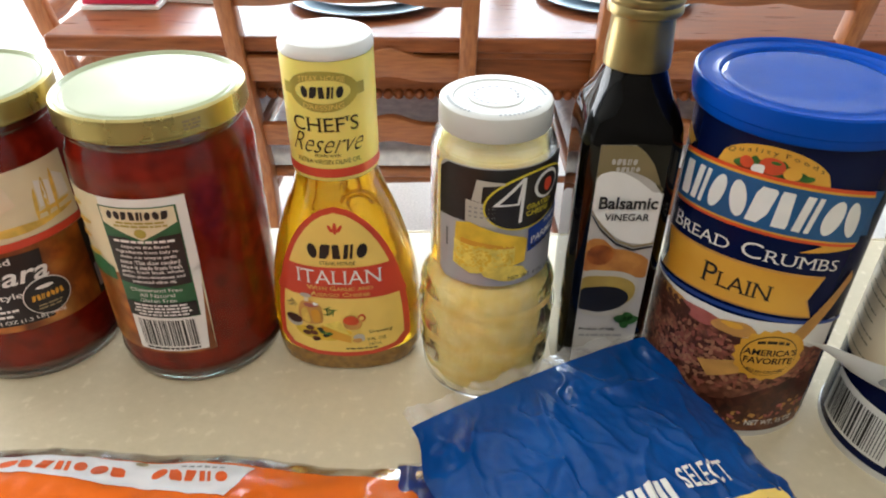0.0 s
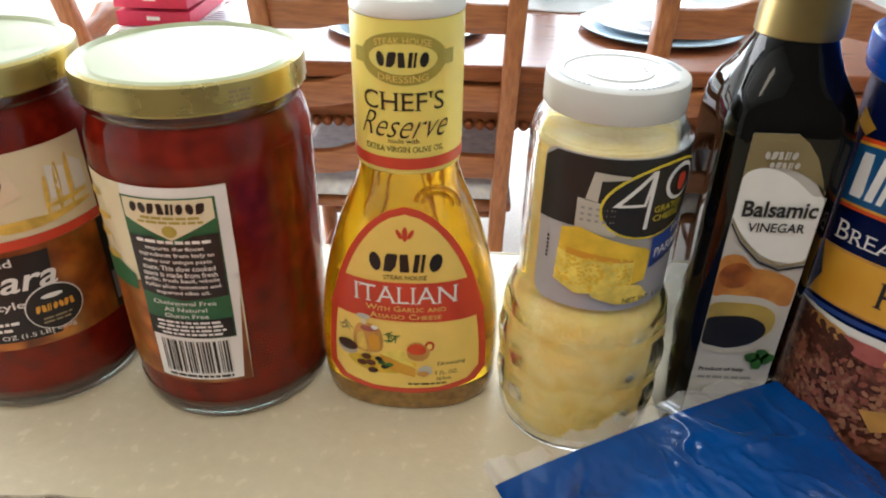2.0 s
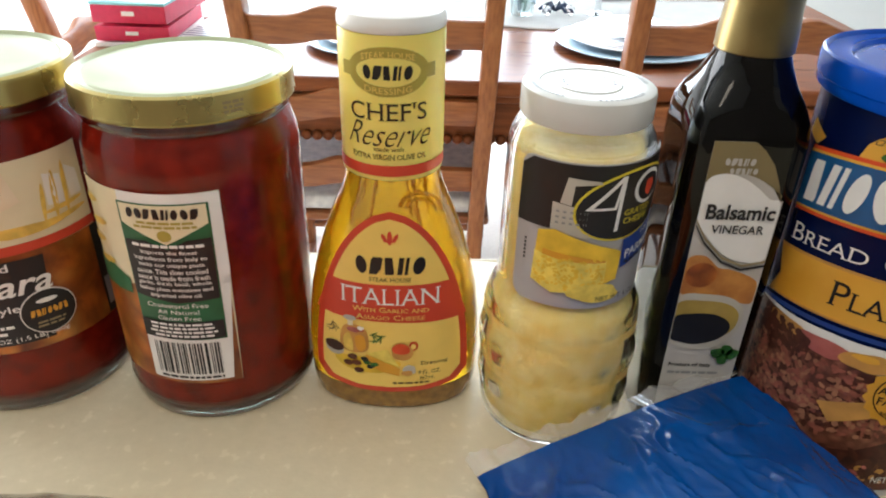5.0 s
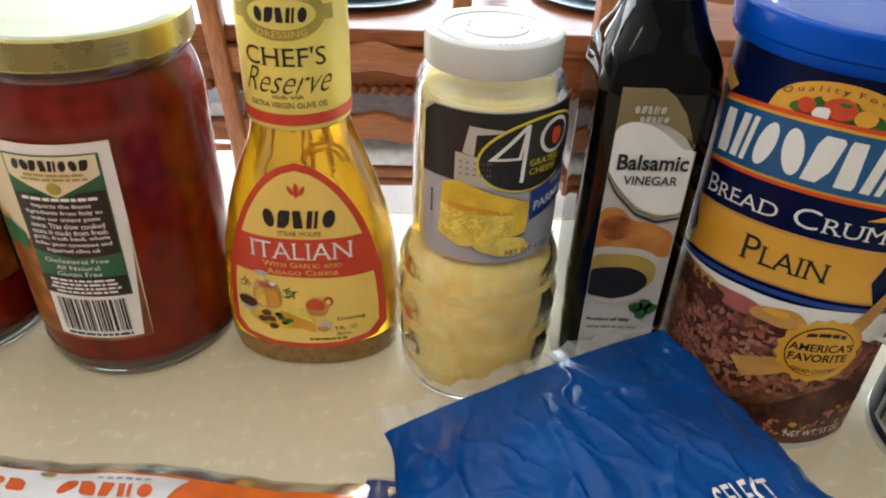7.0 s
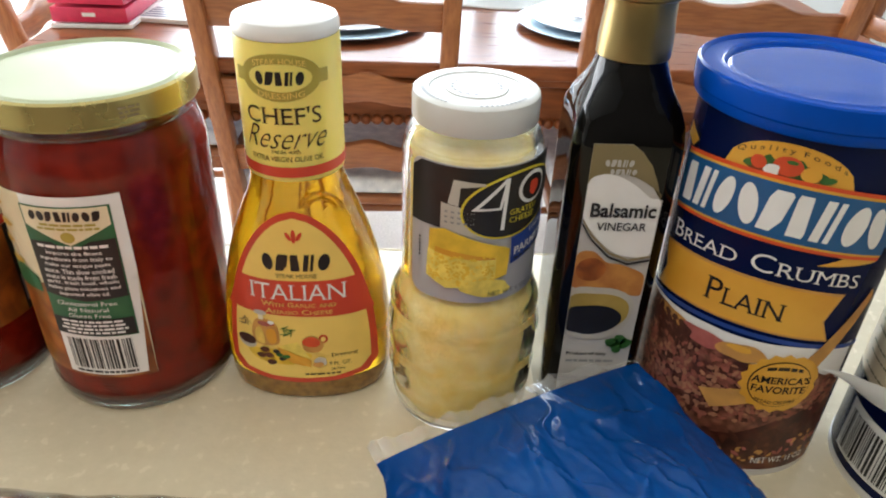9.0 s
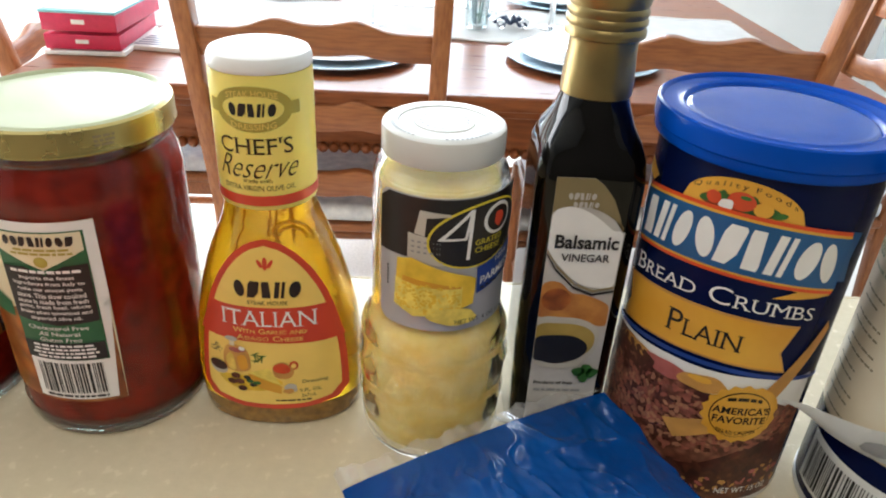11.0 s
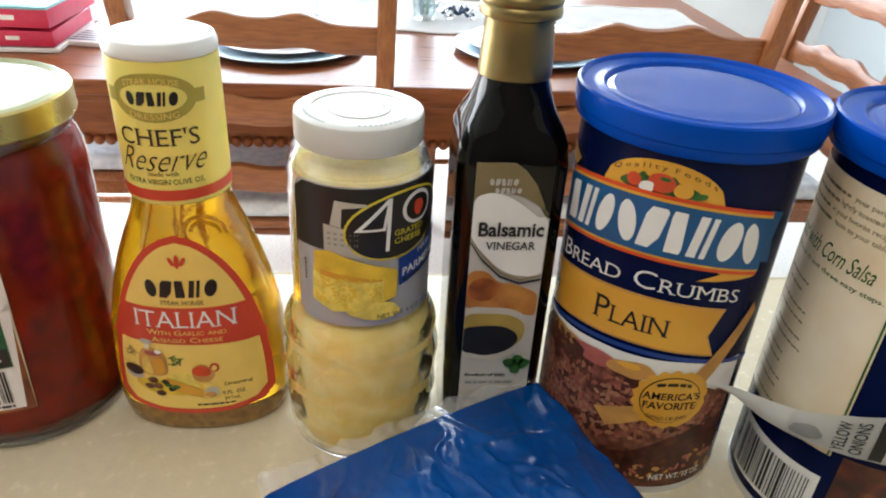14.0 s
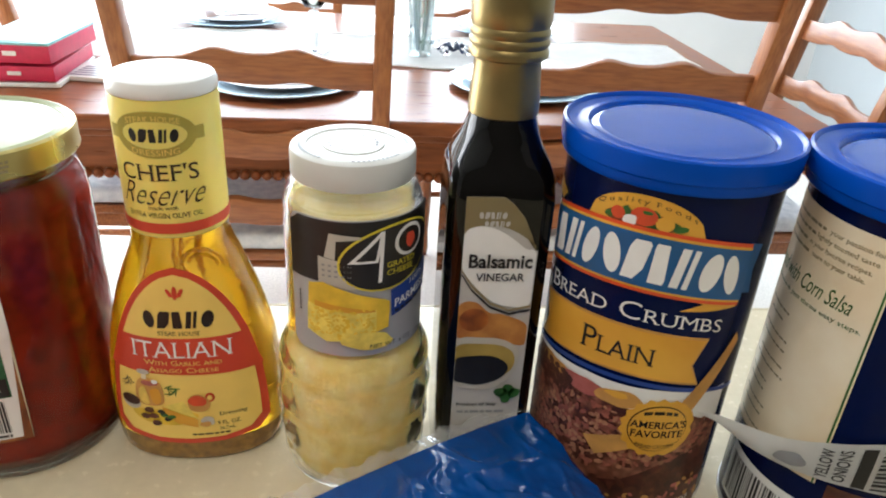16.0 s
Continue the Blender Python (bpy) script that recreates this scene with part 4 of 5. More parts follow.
lab = prints("label", poly(ken_label(0.0)), ken_map, 0, REDL, bottle, "arched red and yellow front label")
prints("label_face", poly(ken_label(0.0030)), ken_map, 1, YLABEL, lab)
prints("red_band", poly([(-0.0258, 0.0605), (0.0258, 0.0605), (0.0318, 0.0415), (-0.0318, 0.0430)]), ken_map, 2, REDL, lab)
for dx, a, b, tl in ((0, 0.0010, 0.0032, 0), (-0.0022, 0.0008, 0.0022, 28), (0.0022, 0.0008, 0.0022, -28), (0, 0.0026, 0.0005, 0)):
    prints("lily_mark", oval(dx, 0.0822 if b > 0.001 else 0.0808, a, b, 12, tl), ken_map, 2, REDL, lab)
brand_row(-0.0145, 0.0145, 0.0655, 0.0735, 5, ken_map, 2, DARK, lab)
prints("lettering", words("STEAK HOUSE", -0.0085, 0.0085, 0.0620, 0.0640, serif=True), ken_map, 2, INK, lab, cut=False)
prints("lettering", words("ITALIAN", -0.0205, 0.0205, 0.0510, 0.0588, -0.006, serif=True), ken_map, 3, PAPER, lab, cut=False)
prints("lettering", words("With Garlic and", -0.0160, 0.0160, 0.0472, 0.0497, serif=True, small=True), ken_map, 3, YNECK, lab, cut=False)
prints("lettering", words("Asiago Cheese", -0.0145, 0.0145, 0.0435, 0.0460, serif=True, small=True), ken_map, 3, YNECK, lab, cut=False)
prints("cruet_picture", rounded([(-0.0208, 0.0265), (-0.0215, 0.0330), (-0.0195, 0.0385), (-0.0150, 0.0398), (-0.0105, 0.0375), (-0.0092, 0.0320), (-0.0100, 0.0268), (-0.0150, 0.0252)]), ken_map, 2, BOARD, lab)
prints("cruet_picture", rounded([(-0.0196, 0.0272), (-0.0200, 0.0330), (-0.0172, 0.0350), (-0.0158, 0.0265)]), ken_map, 3, SHIPY, lab)
prints("cruet_picture", rounded([(-0.0140, 0.0270), (-0.0150, 0.0335), (-0.0112, 0.0345), (-0.0106, 0.0280)]), ken_map, 3, GOLDP, lab)
prints("cruet_picture", blob(-0.0150, 0.0372, 0.0034, 0.0014, 4), ken_map, 3, RIND, lab)
prints("cruet_picture", blob(-0.0125, 0.0385, 0.0013, 0.0011, 7), ken_map, 4, PAPER, lab)
prints("cruet_picture", rect(-0.0180, -0.0158, 0.0392, 0.0420), ken_map, 3, CREAM, lab)
prints("cruet_picture", oval(-0.0170, 0.0432, 0.0028, 0.0013), ken_map, 4, CREAMP, lab)
prints("bowl_picture", oval(-0.0243, 0.0252, 0.0042, 0.0034), ken_map, 2, CREAMP, lab)
prints("bowl_picture", oval(-0.0243, 0.0268, 0.0042, 0.0027), ken_map, 3, MEAT, lab)
prints("shadow_print", blob(-0.0100, 0.0195, 0.0130, 0.0048, 8), ken_map, 1.5, CHEDGE, lab)
prints("cheese_picture", poly([(-0.0105, 0.0252), (-0.0015, 0.0284), (0.0042, 0.0182), (0.0030, 0.0190)]), ken_map, 2, CHEDGE2, lab)
prints("cheese_picture", poly([(-0.0105, 0.0252), (0.0040, 0.0184), (0.0038, 0.0140), (-0.0050, 0.0168), (-0.0098, 0.0215)]), ken_map, 3, GOLDP, lab)
prints("jug_picture", blob(0.0050, 0.0273, 0.0046, 0.0048, 9, 22, 0.10), ken_map, 3, BOARD, lab)
prints("jug_picture", blob(0.0046, 0.0288, 0.0038, 0.0028, 11, 22, 0.10), ken_map, 4, TOMATO, lab)
prints("jug_picture", oval(0.0098, 0.0300, 0.0020, 0.0024), ken_map, 2, TOMATO, lab)
prints("jug_picture", oval(0.0098, 0.0300, 0.0011, 0.0014), ken_map, 3, YLABEL, lab)
prints("garlic_picture", blob(0.0082, 0.0178, 0.0030, 0.0024, 5), ken_map, 4, CREAMP, lab)
prints("garlic_picture", blob(0.0072, 0.0162, 0.0026, 0.0013, 6), ken_map, 5, BOARD, lab)
for k, (u, v) in enumerate(((-0.0163, 0.0232), (-0.0146, 0.0202), (-0.0136, 0.0164), (-0.0182, 0.0196))):
    prints("olive_picture", blob(u, v, 0.0022, 0.0015, 20 + k, 14, 0.1), ken_map, 4, MEAT, lab)
for k, (u, v) in enumerate(((-0.0100, 0.0212), (-0.0085, 0.0190), (-0.0068, 0.0202), (-0.0110, 0.0228))):
    prints("herb_picture", blob(u, v, 0.0017, 0.0012, 30 + k, 12), ken_map, 4, DARK if k % 2 else LEAF, lab)
for k in range(9):
    prints("herb_picture", oval(-0.0070 + 0.0010 * (k % 4), 0.0322 + 0.0009 * (k // 2), 0.0022, 0.00028, 8, 8 + 25 * k), ken_map, 2, LEAF, lab)
    prints("herb_picture", oval(-0.0262 + 0.0008 * (k % 5), 0.0345 + 0.0008 * (k // 2), 0.0017, 0.00022, 8, 40 * k), ken_map, 2, TAUPEF, lab)
prints("lettering", words("Dressing", 0.0130, 0.0245, 0.0190, 0.0215, serif=True), ken_map, 2, INK, lab, cut=False)
prints("lettering", words("9 FL. OZ.", 0.0120, 0.0215, 0.0145, 0.0165, serif=True), ken_map, 2, INK, lab, cut=False)
prints("lettering", words("267mL", 0.0125, 0.0190, 0.0115, 0.0132), ken_map, 2, INK, lab, cut=False)
prints("fine_print", print_rows(0.001, 0.017, 0.0105, 0.0090, 1, 0.0009, 31, 0.1), ken_map, 2, INK, lab, cut=False)

# ---- grated cheese shaker ----
cj = thing("cheese_shaker", 0.0217, 0.2801, UP, "glass shaker of grated parmesan with white lid", "jar")
CHP = [(DEEP, 0.0285), (DEEP + 0.0010, 0.0303), (0.0020, 0.0316), (0.014, 0.0325), (0.022, 0.0322), (0.030, 0.0330), (0.040, 0.0328), (0.050, 0.0324), (0.057, 0.0312), (0.0625, 0.0290), (0.066, 0.0278), (0.09, 0.0276), (0.115, 0.0276), (0.1235, 0.0274), (0.1280, 0.0262), (0.1315, 0.0243), (0.1335, 0.0229), (0.1360, 0.0224)]


def shaker_radius(z, t):
    for (z0, r0), (z1, r1) in zip(CHP, CHP[1:]):
        if z <= z1:
            r = r0 + (r1 - r0) * (z - z0) / (z1 - z0)
            break
    fade = max(0.0, min(1.0, (z - 0.006) / 0.008, (0.058 - z) / 0.008))
    return r + fade * 0.0010 * math.cos(6 * t + z * 165) * math.cos(6 * t - z * 165)


bm = bmesh.new()
n, rings = 112, []
zs = [DEEP + (0.136 - DEEP) * k / 90 for k in range(91)]
for inner, seq in ((0.0, zs), (0.0016, [z for z in reversed(zs) if z > DEEP + 0.0022])):
    for z in seq:
        rings.append([bm.verts.new(((shaker_radius(z, t) if not inner else shaker_radius(z, math.pi / 12) - 0.0012 - inner) * math.cos(t), (shaker_radius(z, t) if not inner else shaker_radius(z, math.pi / 12) - 0.0012 - inner) * math.sin(t), z)) for t in [2 * math.pi * k / n for k in range(n)]])
for a, b in zip(rings, rings[1:]):
    for k in range(n):
        bm.faces.new((a[k], a[(k + 1) % n], b[(k + 1) % n], b[k]))
bm.faces.new(rings[0][::-1])
bm.faces.new(rings[-1])
bmesh.ops.recalc_face_normals(bm, faces=bm.faces)
glass = part("glass_wall", bm, GLASSEDGE, cj, "clear quilted glass")
glass.visible_shadow = False
part("grated_cheese", lathe([(0, DEEP + 0.0040), (0.0265, DEEP + 0.0040), (0.0282, DEEP + 0.0080), (0.0290, 0.014), (0.0292, 0.03), (0.0288, 0.05), (0.0275, 0.059), (0.0244, 0.066), (0.0242, 0.09), (0.0242, 0.1215), (0.0228, 0.1245), (0.012, 0.1262), (0, 0.1255)]), CHEESE, cj, "pale yellow grated cheese")
part("dusty_neck", lathe([(0.0243, 0.1222), (0.0240, 0.1260), (0.0226, 0.1295), (0.0212, 0.1322), (0.0205, 0.1345)]), DUST, cj, "neck clouded with cheese dust").visible_shadow = False
lid = part("lid", lathe([(0.0226, 0.1342), (0.0236, 0.1341), (0.0240, 0.1350), (0.0240, 0.1428), (0.0236, 0.1444), (0.0226, 0.1450), (0.0180, 0.1450), (0.0174, 0.1445), (0.0120, 0.1445), (0.0114, 0.1450), (0, 0.1450)]), LIDW, cj, "white plastic screw lid")
gt = top_map(0.1450)
for nm, r0, r1, m_, span in (("lid_print", 0.0194, 0.0210, 68, 0.62), ("lid_print", 0.0085, 0.0098, 18, 0.8)):
    bm = bmesh.new()
    for k in range(m_):
        if (k % 17) > 17 * span:
            continue
        a, b = 2 * math.pi * k / m_, 2 * math.pi * (k + 0.55) / m_
        bm.faces.new([bm.verts.new((r * math.cos(t), r * math.sin(t), 0)) for r, t in ((r0, a), (r1, a), (r1, b), (r0, b))])
    prints(nm, bm, gt, 0, GREY, lid, cut=False)
RC = 0.0278
gc = cyl_map(RC, 5)
lab = prints("label", rrect(-0.0290, 0.040, 0.0665, 0.1255, 0.005), gc, 0, SILVER, cj, "black and silver front label")
prints("black_field", poly([(-0.0290, 0.0990), (-0.012, 0.0995), (0.006, 0.0995), (0.040, 0.0975), (0.040, 0.1250), (-0.024, 0.1250), (-0.0285, 0.1215)]), gc, 1, DARK, lab)
prints("emblem_rim", oval(0.0135, 0.1095, 0.0215, 0.0135, 36, 10), gc, 3, YLINE, lab)
prints("emblem", oval(0.0135, 0.1095, 0.0206, 0.0126, 36, 10), gc, 4, DARK, lab)
prints("brand_shape", poly([(-0.0040, 0.1085), (0.0080, 0.1210), (0.0095, 0.1210), (0.0070, 0.1085)]), gc, 5, PAPER, lab)
prints("brand_shape", poly([(-0.0012, 0.1096), (0.0076, 0.1188), (0.0060, 0.1096)]), gc, 6, DARK, lab)
prints("brand_shape", poly([(0.0070, 0.1000), (0.0084, 0.1000), (0.0094, 0.1210), (0.0080, 0.1210)]), gc, 6.3, PAPER, lab)
prints("brand_shape", oval(0.0205, 0.1150, 0.0070, 0.0066), gc, 5, PAPER, lab)
prints("brand_shape", oval(0.0205, 0.1150, 0.0056, 0.0052), gc, 6, DARK, lab)
prints("flame", blob(0.0205, 0.1150, 0.0021, 0.0035, 4), gc, 7, REDL, lab)
prints("lettering", words("GRATED", 0.0105, 0.0235, 0.1055, 0.1078, serif=True), gc, 5, YLINE, lab, cut=False)
prints("lettering", words("CHEESE", 0.0105, 0.0225, 0.1022, 0.1045, serif=True), gc, 5, YLINE, lab, cut=False)
prints("grater_side", poly([(-0.0150, 0.0995), (-0.0150, 0.1105), (-0.0020, 0.1085), (-0.0015, 0.0970)]), gc, 3, CREAMP, lab)
prints("grater_top", poly([(-0.0125, 0.1105), (-0.0105, 0.1205), (0.0005, 0.1195), (0.0010, 0.1185), (-0.0080, 0.1175), (-0.0085, 0.1098)]), gc, 4, CREAMP, lab)
prints("grater_hole_row", bars([(-0.0135 + 0.0024 * (k % 5), -0.0123 + 0.0024 * (k % 5), 0.1068 - 0.0022 * (k // 5), 0.0008) for k in range(15)]), gc, 4, GREY, lab, cut=False)
prints("cheese_wedge", poly([(-0.0200, 0.0775), (-0.0190, 0.0985), (-0.0130, 0.1000), (0.0100, 0.0920), (0.0120, 0.0905), (0.0115, 0.0790), (-0.006, 0.0745), (-0.012, 0.0735)]), gc, 5, CHEDGE, lab)
prints("cheese_face", poly([(-0.0200, 0.0775), (-0.0195, 0.0900), (-0.011, 0.0880), (0.0065, 0.0880), (0.0065, 0.0785), (-0.006, 0.0745), (-0.012, 0.0735)]), gc, 6, CHEDGE2, lab)
prints("cheese_crack", poly([(-0.0165, 0.0915), (-0.004, 0.0900), (0.0060, 0.0880), (0.0062, 0.0872), (-0.004, 0.0876), (-0.0165, 0.0890)]), gc, 6.2, GOLDP, lab)
tagged(prints("cheese_fleck", flecks(lambda u, v: v < 0.0885 and v > 0.0755 + 0.1 * abs(u + 0.006), -0.0190, 0.0060, 0.0745, 0.0890, 130, 0.0010, 9), gc, 6.4, CHEDGE, lab, cut=False), kind="stuff")
prints("cheese_piece", blob(0.0035, 0.0742, 0.0095, 0.0042, 12), gc, 7, CHEDGE2, lab)
prints("blue_panel", poly([(0.0130, 0.0830), (0.0125, 0.0950), (0.040, 0.1020), (0.040, 0.0900)]), gc, 3, BLUEP, lab)
prints("lettering", words("100%", 0.0215, 0.0300, 0.0945, 0.0968, serif=True), gc, 4, PAPER, lab, warp=lambda u, v: (u, v + 0.18 * (u - 0.02)), cut=False)
prints("lettering", words("PARMESAN", 0.0140, 0.0370, 0.0870, 0.0905, 0.01, serif=True), gc, 4, PAPER, lab, warp=lambda u, v: (u, v + 0.18 * (u - 0.014)), cut=False)
prints("fine_print", print_rows(0.014, 0.036, 0.0840, 0.0815, 1, 0.0010, 41, 0.1, 0.18), gc, 4, DARK, lab, cut=False)
prints("lettering", words("NET WT. 6 OZ. (170g)", 0.0040, 0.0300, 0.0700, 0.0727, serif=True), gc, 8, DARK, lab, cut=False)
prints("fine_print", bars([(-0.0245, -0.0237, 0.0840 + 0.0016 * k, 0.0011) for k in range(6)]), gc, 2, DARK, lab, cut=False)

# ---- vinegar bottle: square glass with round neck ----
vb = thing("vinegar_bottle", 0.0785, 0.2845, UP, "tall square dark glass bottle of balsamic vinegar", "bottle")
VW = 0.0212


def square_loft(levels, n=48):
    bm = bmesh.new()
    rings = []
    for z, half, corner, round_ in levels:
        ring = []
        for k in range(n):
            t = 2 * math.pi * (k + 0.5) / n
            c, s = math.cos(t), math.sin(t)
            p = 7.0
            se = half / ((abs(c) ** p + abs(s) ** p) ** (1 / p))
            r = se * (1 - round_) + half * round_
            ring.append(bm.verts.new((r * c, r * s, z)))
        rings.append(ring)
    for a, b in zip(rings, rings[1:]):
        for k in range(n):
            bm.faces.new((a[k], a[(k + 1) % n], b[(k + 1) % n], b[k]))
    bm.faces.new(rings[0][::-1])
    bm.faces.new(rings[-1])
    bmesh.ops.recalc_face_normals(bm, faces=bm.faces)
    return bm


part("body", square_loft([(DEEP, VW - 0.002, 0, 0), (DEEP + 0.003, VW, 0, 0), (0.05, VW, 0, 0), (0.128, VW, 0, 0), (0.136, VW - 0.0006, 0, 0.08), (0.142, VW - 0.0025, 0, 0.25), (0.148, VW - 0.0055, 0, 0.5), (0.153, 0.0142, 0, 0.8), (0.157, 0.0130, 0, 1), (0.163, 0.0124, 0, 1)]), BALSAM, vb, "dark glass full of vinegar")
cap = part("collar", lathe([(0.0131, 0.1575), (0.0136, 0.1580), (0.0135, 0.1640), (0.0128, 0.1720), (0.0126, 0.1770), (0.0130, 0.1790)]), FOIL, vb, "dull gold foil collar")
part("cap", lathe([(0.0136, 0.1785), (0.0147, 0.1792), (0.0149, 0.1805), (0.0147, 0.1818), (0.0141, 0.1828), (0.0148, 0.1838), (0.0149, 0.1850), (0.0142, 0.1862), (0.0148, 0.1874), (0.0149, 0.1885), (0.0142, 0.1898), (0.0148, 0.1910), (0.0149, 0.1975), (0.0146, 0.2010), (0.0130, 0.2018)]), FOIL, vb, "ridged gold screw cap")
# the gold cap's top takes the paler colour for its window light
part("cap_top", lathe([(0.0130, 0.2018), (0.0122, 0.2013), (0, 0.2012)]), LIDTOP, vb, "gold cap top, paled by painted-in window light")
gv = flat_map(-VW)
LX0, LX1 = -0.0145, 0.0140
arcR = [(0.0, 0.1310), (0.004, 0.1280), (0.0085, 0.1225), (0.0120, 0.1150), (0.0140, 0.1085)]
lab = prints("label", poly([(LX0, 0.004), (LX1 + 0.001, 0.004), (LX1 + 0.001, 0.1085)] + arcR[::-1] + [(LX0, 0.1310)]), gv, 0, LABELW, vb, "white and taupe arched front label")
prints("taupe_field", poly([(LX0, 0.100)] + [(LX0 + 0.0285 * k / 8, 0.1110 + 0.008 * math.sin(math.pi * (0.15 + 0.85 * k / 8))) for k in range(9)] + arcR[::-1] + [(LX0, 0.1310)]), gv, 1, TAUPEF, lab)
prints("white_circle", rounded([(LX0, 0.1150), (-0.010, 0.1188), (-0.004, 0.1185), (0.003, 0.1150), (0.010, 0.1095), (0.0145, 0.1070), (0.0145, 0.0850), (0.006, 0.0830), (-0.002, 0.0860), (-0.010, 0.0940), (LX0, 0.1010)], LX0, LX1 + 0.0005), gv, 2, PAPER, lab)
for k in range(2):
    prints("rule", poly([(LX0, 0.1005 - 0.0018 * k), (-0.010, 0.0932 - 0.0018 * k), (-0.002, 0.0852 - 0.0018 * k), (0.006, 0.0820 - 0.0018 * k), (0.0145, 0.0840 - 0.0018 * k), (0.0145, 0.0830 - 0.0018 * k), (0.006, 0.0810 - 0.0018 * k), (-0.002, 0.0842 - 0.0018 * k), (-0.010, 0.0922 - 0.0018 * k), (LX0, 0.0995 - 0.0018 * k)]), gv, 4, DARK if k else TAUPE, lab)
brand_row(-0.0095, 0.0015, 0.1222, 0.1250, 5, gv, 3, LABELW, lab)
brand_row(-0.0072, 0.0030, 0.1190, 0.1213, 5, gv, 3, LABELW, lab)
prints("lettering", words("Balsamic", -0.0120, 0.0132, 0.1010, 0.1072, 0.026), gv, 5, DARK, lab, cut=False)
prints("lettering", words("VINEGAR", -0.0088, 0.0106, 0.0952, 0.0988, 0.012), gv, 5, DARK, lab, cut=False)
prints("fruit_picture", rounded([(LX0, 0.068), (LX0, 0.0830), (-0.008, 0.0850), (-0.002, 0.0800), (0.004, 0.0790), (0.0140, 0.0740), (0.0140, 0.0640), (0.002, 0.066)], LX0, LX1 + 0.0005), gv, 1, WINE, lab)
prints("fruit_picture", oval(-0.008, 0.0765, 0.006, 0.0055), gv, 2, ORANGEL, lab)
prints("bowl_picture", rounded([(LX0, 0.0455), (LX0, 0.0660), (-0.004, 0.0680), (0.006, 0.0665), (0.0120, 0.0610), (0.0115, 0.0510), (0.005, 0.0430), (-0.005, 0.0410)], LX0, LX1 + 0.0005), gv, 3, CREAMP, lab)
prints("bowl_inside", rounded([(LX0, 0.0500), (LX0, 0.0635), (-0.004, 0.0650), (0.005, 0.0638), (0.0102, 0.0595), (0.0098, 0.0520), (0.003, 0.0462), (-0.006, 0.0450)], LX0, LX1 + 0.0005), gv, 4, YBOWL, lab)
prints("vinegar_pool", rounded([(LX0, 0.0470), (LX0, 0.0570), (-0.008, 0.0590), (0.001, 0.0588), (0.0070, 0.0555), (0.0080, 0.0510), (0.004, 0.0465), (-0.004, 0.0440), (-0.010, 0.0450)], LX0, LX1 + 0.0005), gv, 5, DARK, lab)
for u, v in ((0.006, 0.0400), (0.0095, 0.0415), (0.0085, 0.0370), (0.0120, 0.0395)):
    prints("leaf_picture", blob(u, v, 0.0026, 0.0026, int(u * 9999)), gv, 6, LEAF, lab)
prints("lettering", words("Product of Italy", -0.0125, 0.0050, 0.0314, 0.0338, 0.02), gv, 2, DARK, lab, cut=False)
prints("fine_print", print_rows(-0.0125, 0.010, 0.0300, 0.0275, 1, 0.0013, 51, 0.1), gv, 2, GREY, lab, cut=False)
prints("fine_print", bars([(-0.0125, -0.0060, 0.0190, 0.0008), (-0.004, 0.006, 0.0190, 0.0008)]), gv, 2, GREY, lab, cut=False)
prints("lettering", words("8.5 FL OZ", -0.0125, 0.0010, 0.0080, 0.0108), gv, 2, DARK, lab, cut=False)


# ---- bread crumb canisters ----
RB = 0.0402


def canister(x, y, label):
    c = thing("breadcrumb_canister", x, y, UP, label, "canister", "bread crumb canisters")
    part("base_rim", lathe([(0, DEEP + 0.0012), (0.0390, DEEP + 0.0012), (0.0392, DEEP), (0.0404, DEEP), (0.0406, DEEP + 0.0030), (0.0402, DEEP + 0.0036)]), METAL, c, "thin steel base rim")
    part("body", lathe([(0.0401, DEEP + 0.0034), (RB, DEEP + 0.005), (RB, 0.15), (0.0400, 0.153)]), NAVY, c, "navy printed cardboard tube")
    lid = part("lid", lathe([(0.0404, 0.1484), (0.0428, 0.1478), (0.0434, 0.1486), (0.0434, 0.1514), (0.0440, 0.1521), (0.0442, 0.1576), (0.0439, 0.1592), (0.0431, 0.1598), (0.0423, 0.1593), (0.0417, 0.1583), (0.0402, 0.1580), (0.0354, 0.1579), (0.0346, 0.1583), (0.0340, 0.1580), (0.0334, 0.1568)]), BLUELID, c, "blue plastic snap lid")
    part("lid_panel", lathe([(0.0334, 0.1568), (0.0326, 0.1574), (0.030, 0.1576), (0.015, 0.1570), (0, 0.1571)]), BLUEFILM, lid, "glossy uneven recessed lid panel")
    return c


can = canister(0.1434, 0.2685, "navy bread crumb canister with blue lid, front showing")
gp = cyl_map(RB, -33)
lab = prints("label", rect(-0.075, 0.075, 0.0010, 0.1472), gp, 0, NAVY, can, "navy, gold and blue printed label")
prints("emblem", poly([(-0.0220 + 0.044 * k / 16, 0.1300 + 0.0148 * math.sqrt(max(0.0, 1 - (k / 8 - 1) ** 2))) for k in range(17)] + [(0.022, 0.128), (-0.022, 0.128)]), gp, 1, GOLDP, lab)
prints("vegetable_picture", blob(-0.001, 0.1354, 0.0120, 0.0036, 3), gp, 2, VEG, lab)
prints("vegetable_picture", oval(0.0, 0.1372, 0.0046, 0.0034), gp, 3, TOMATO, lab)
prints("vegetable_picture", oval(0.0010, 0.1388, 0.0018, 0.0007), gp, 3.4, LEAF, lab)
prints("vegetable_picture", oval(0.0072, 0.1358, 0.0031, 0.0027), gp, 3, GOLDP, lab)
prints("vegetable_picture", oval(-0.0092, 0.1362, 0.0026, 0.0024), gp, 2.8, TOMATO, lab)
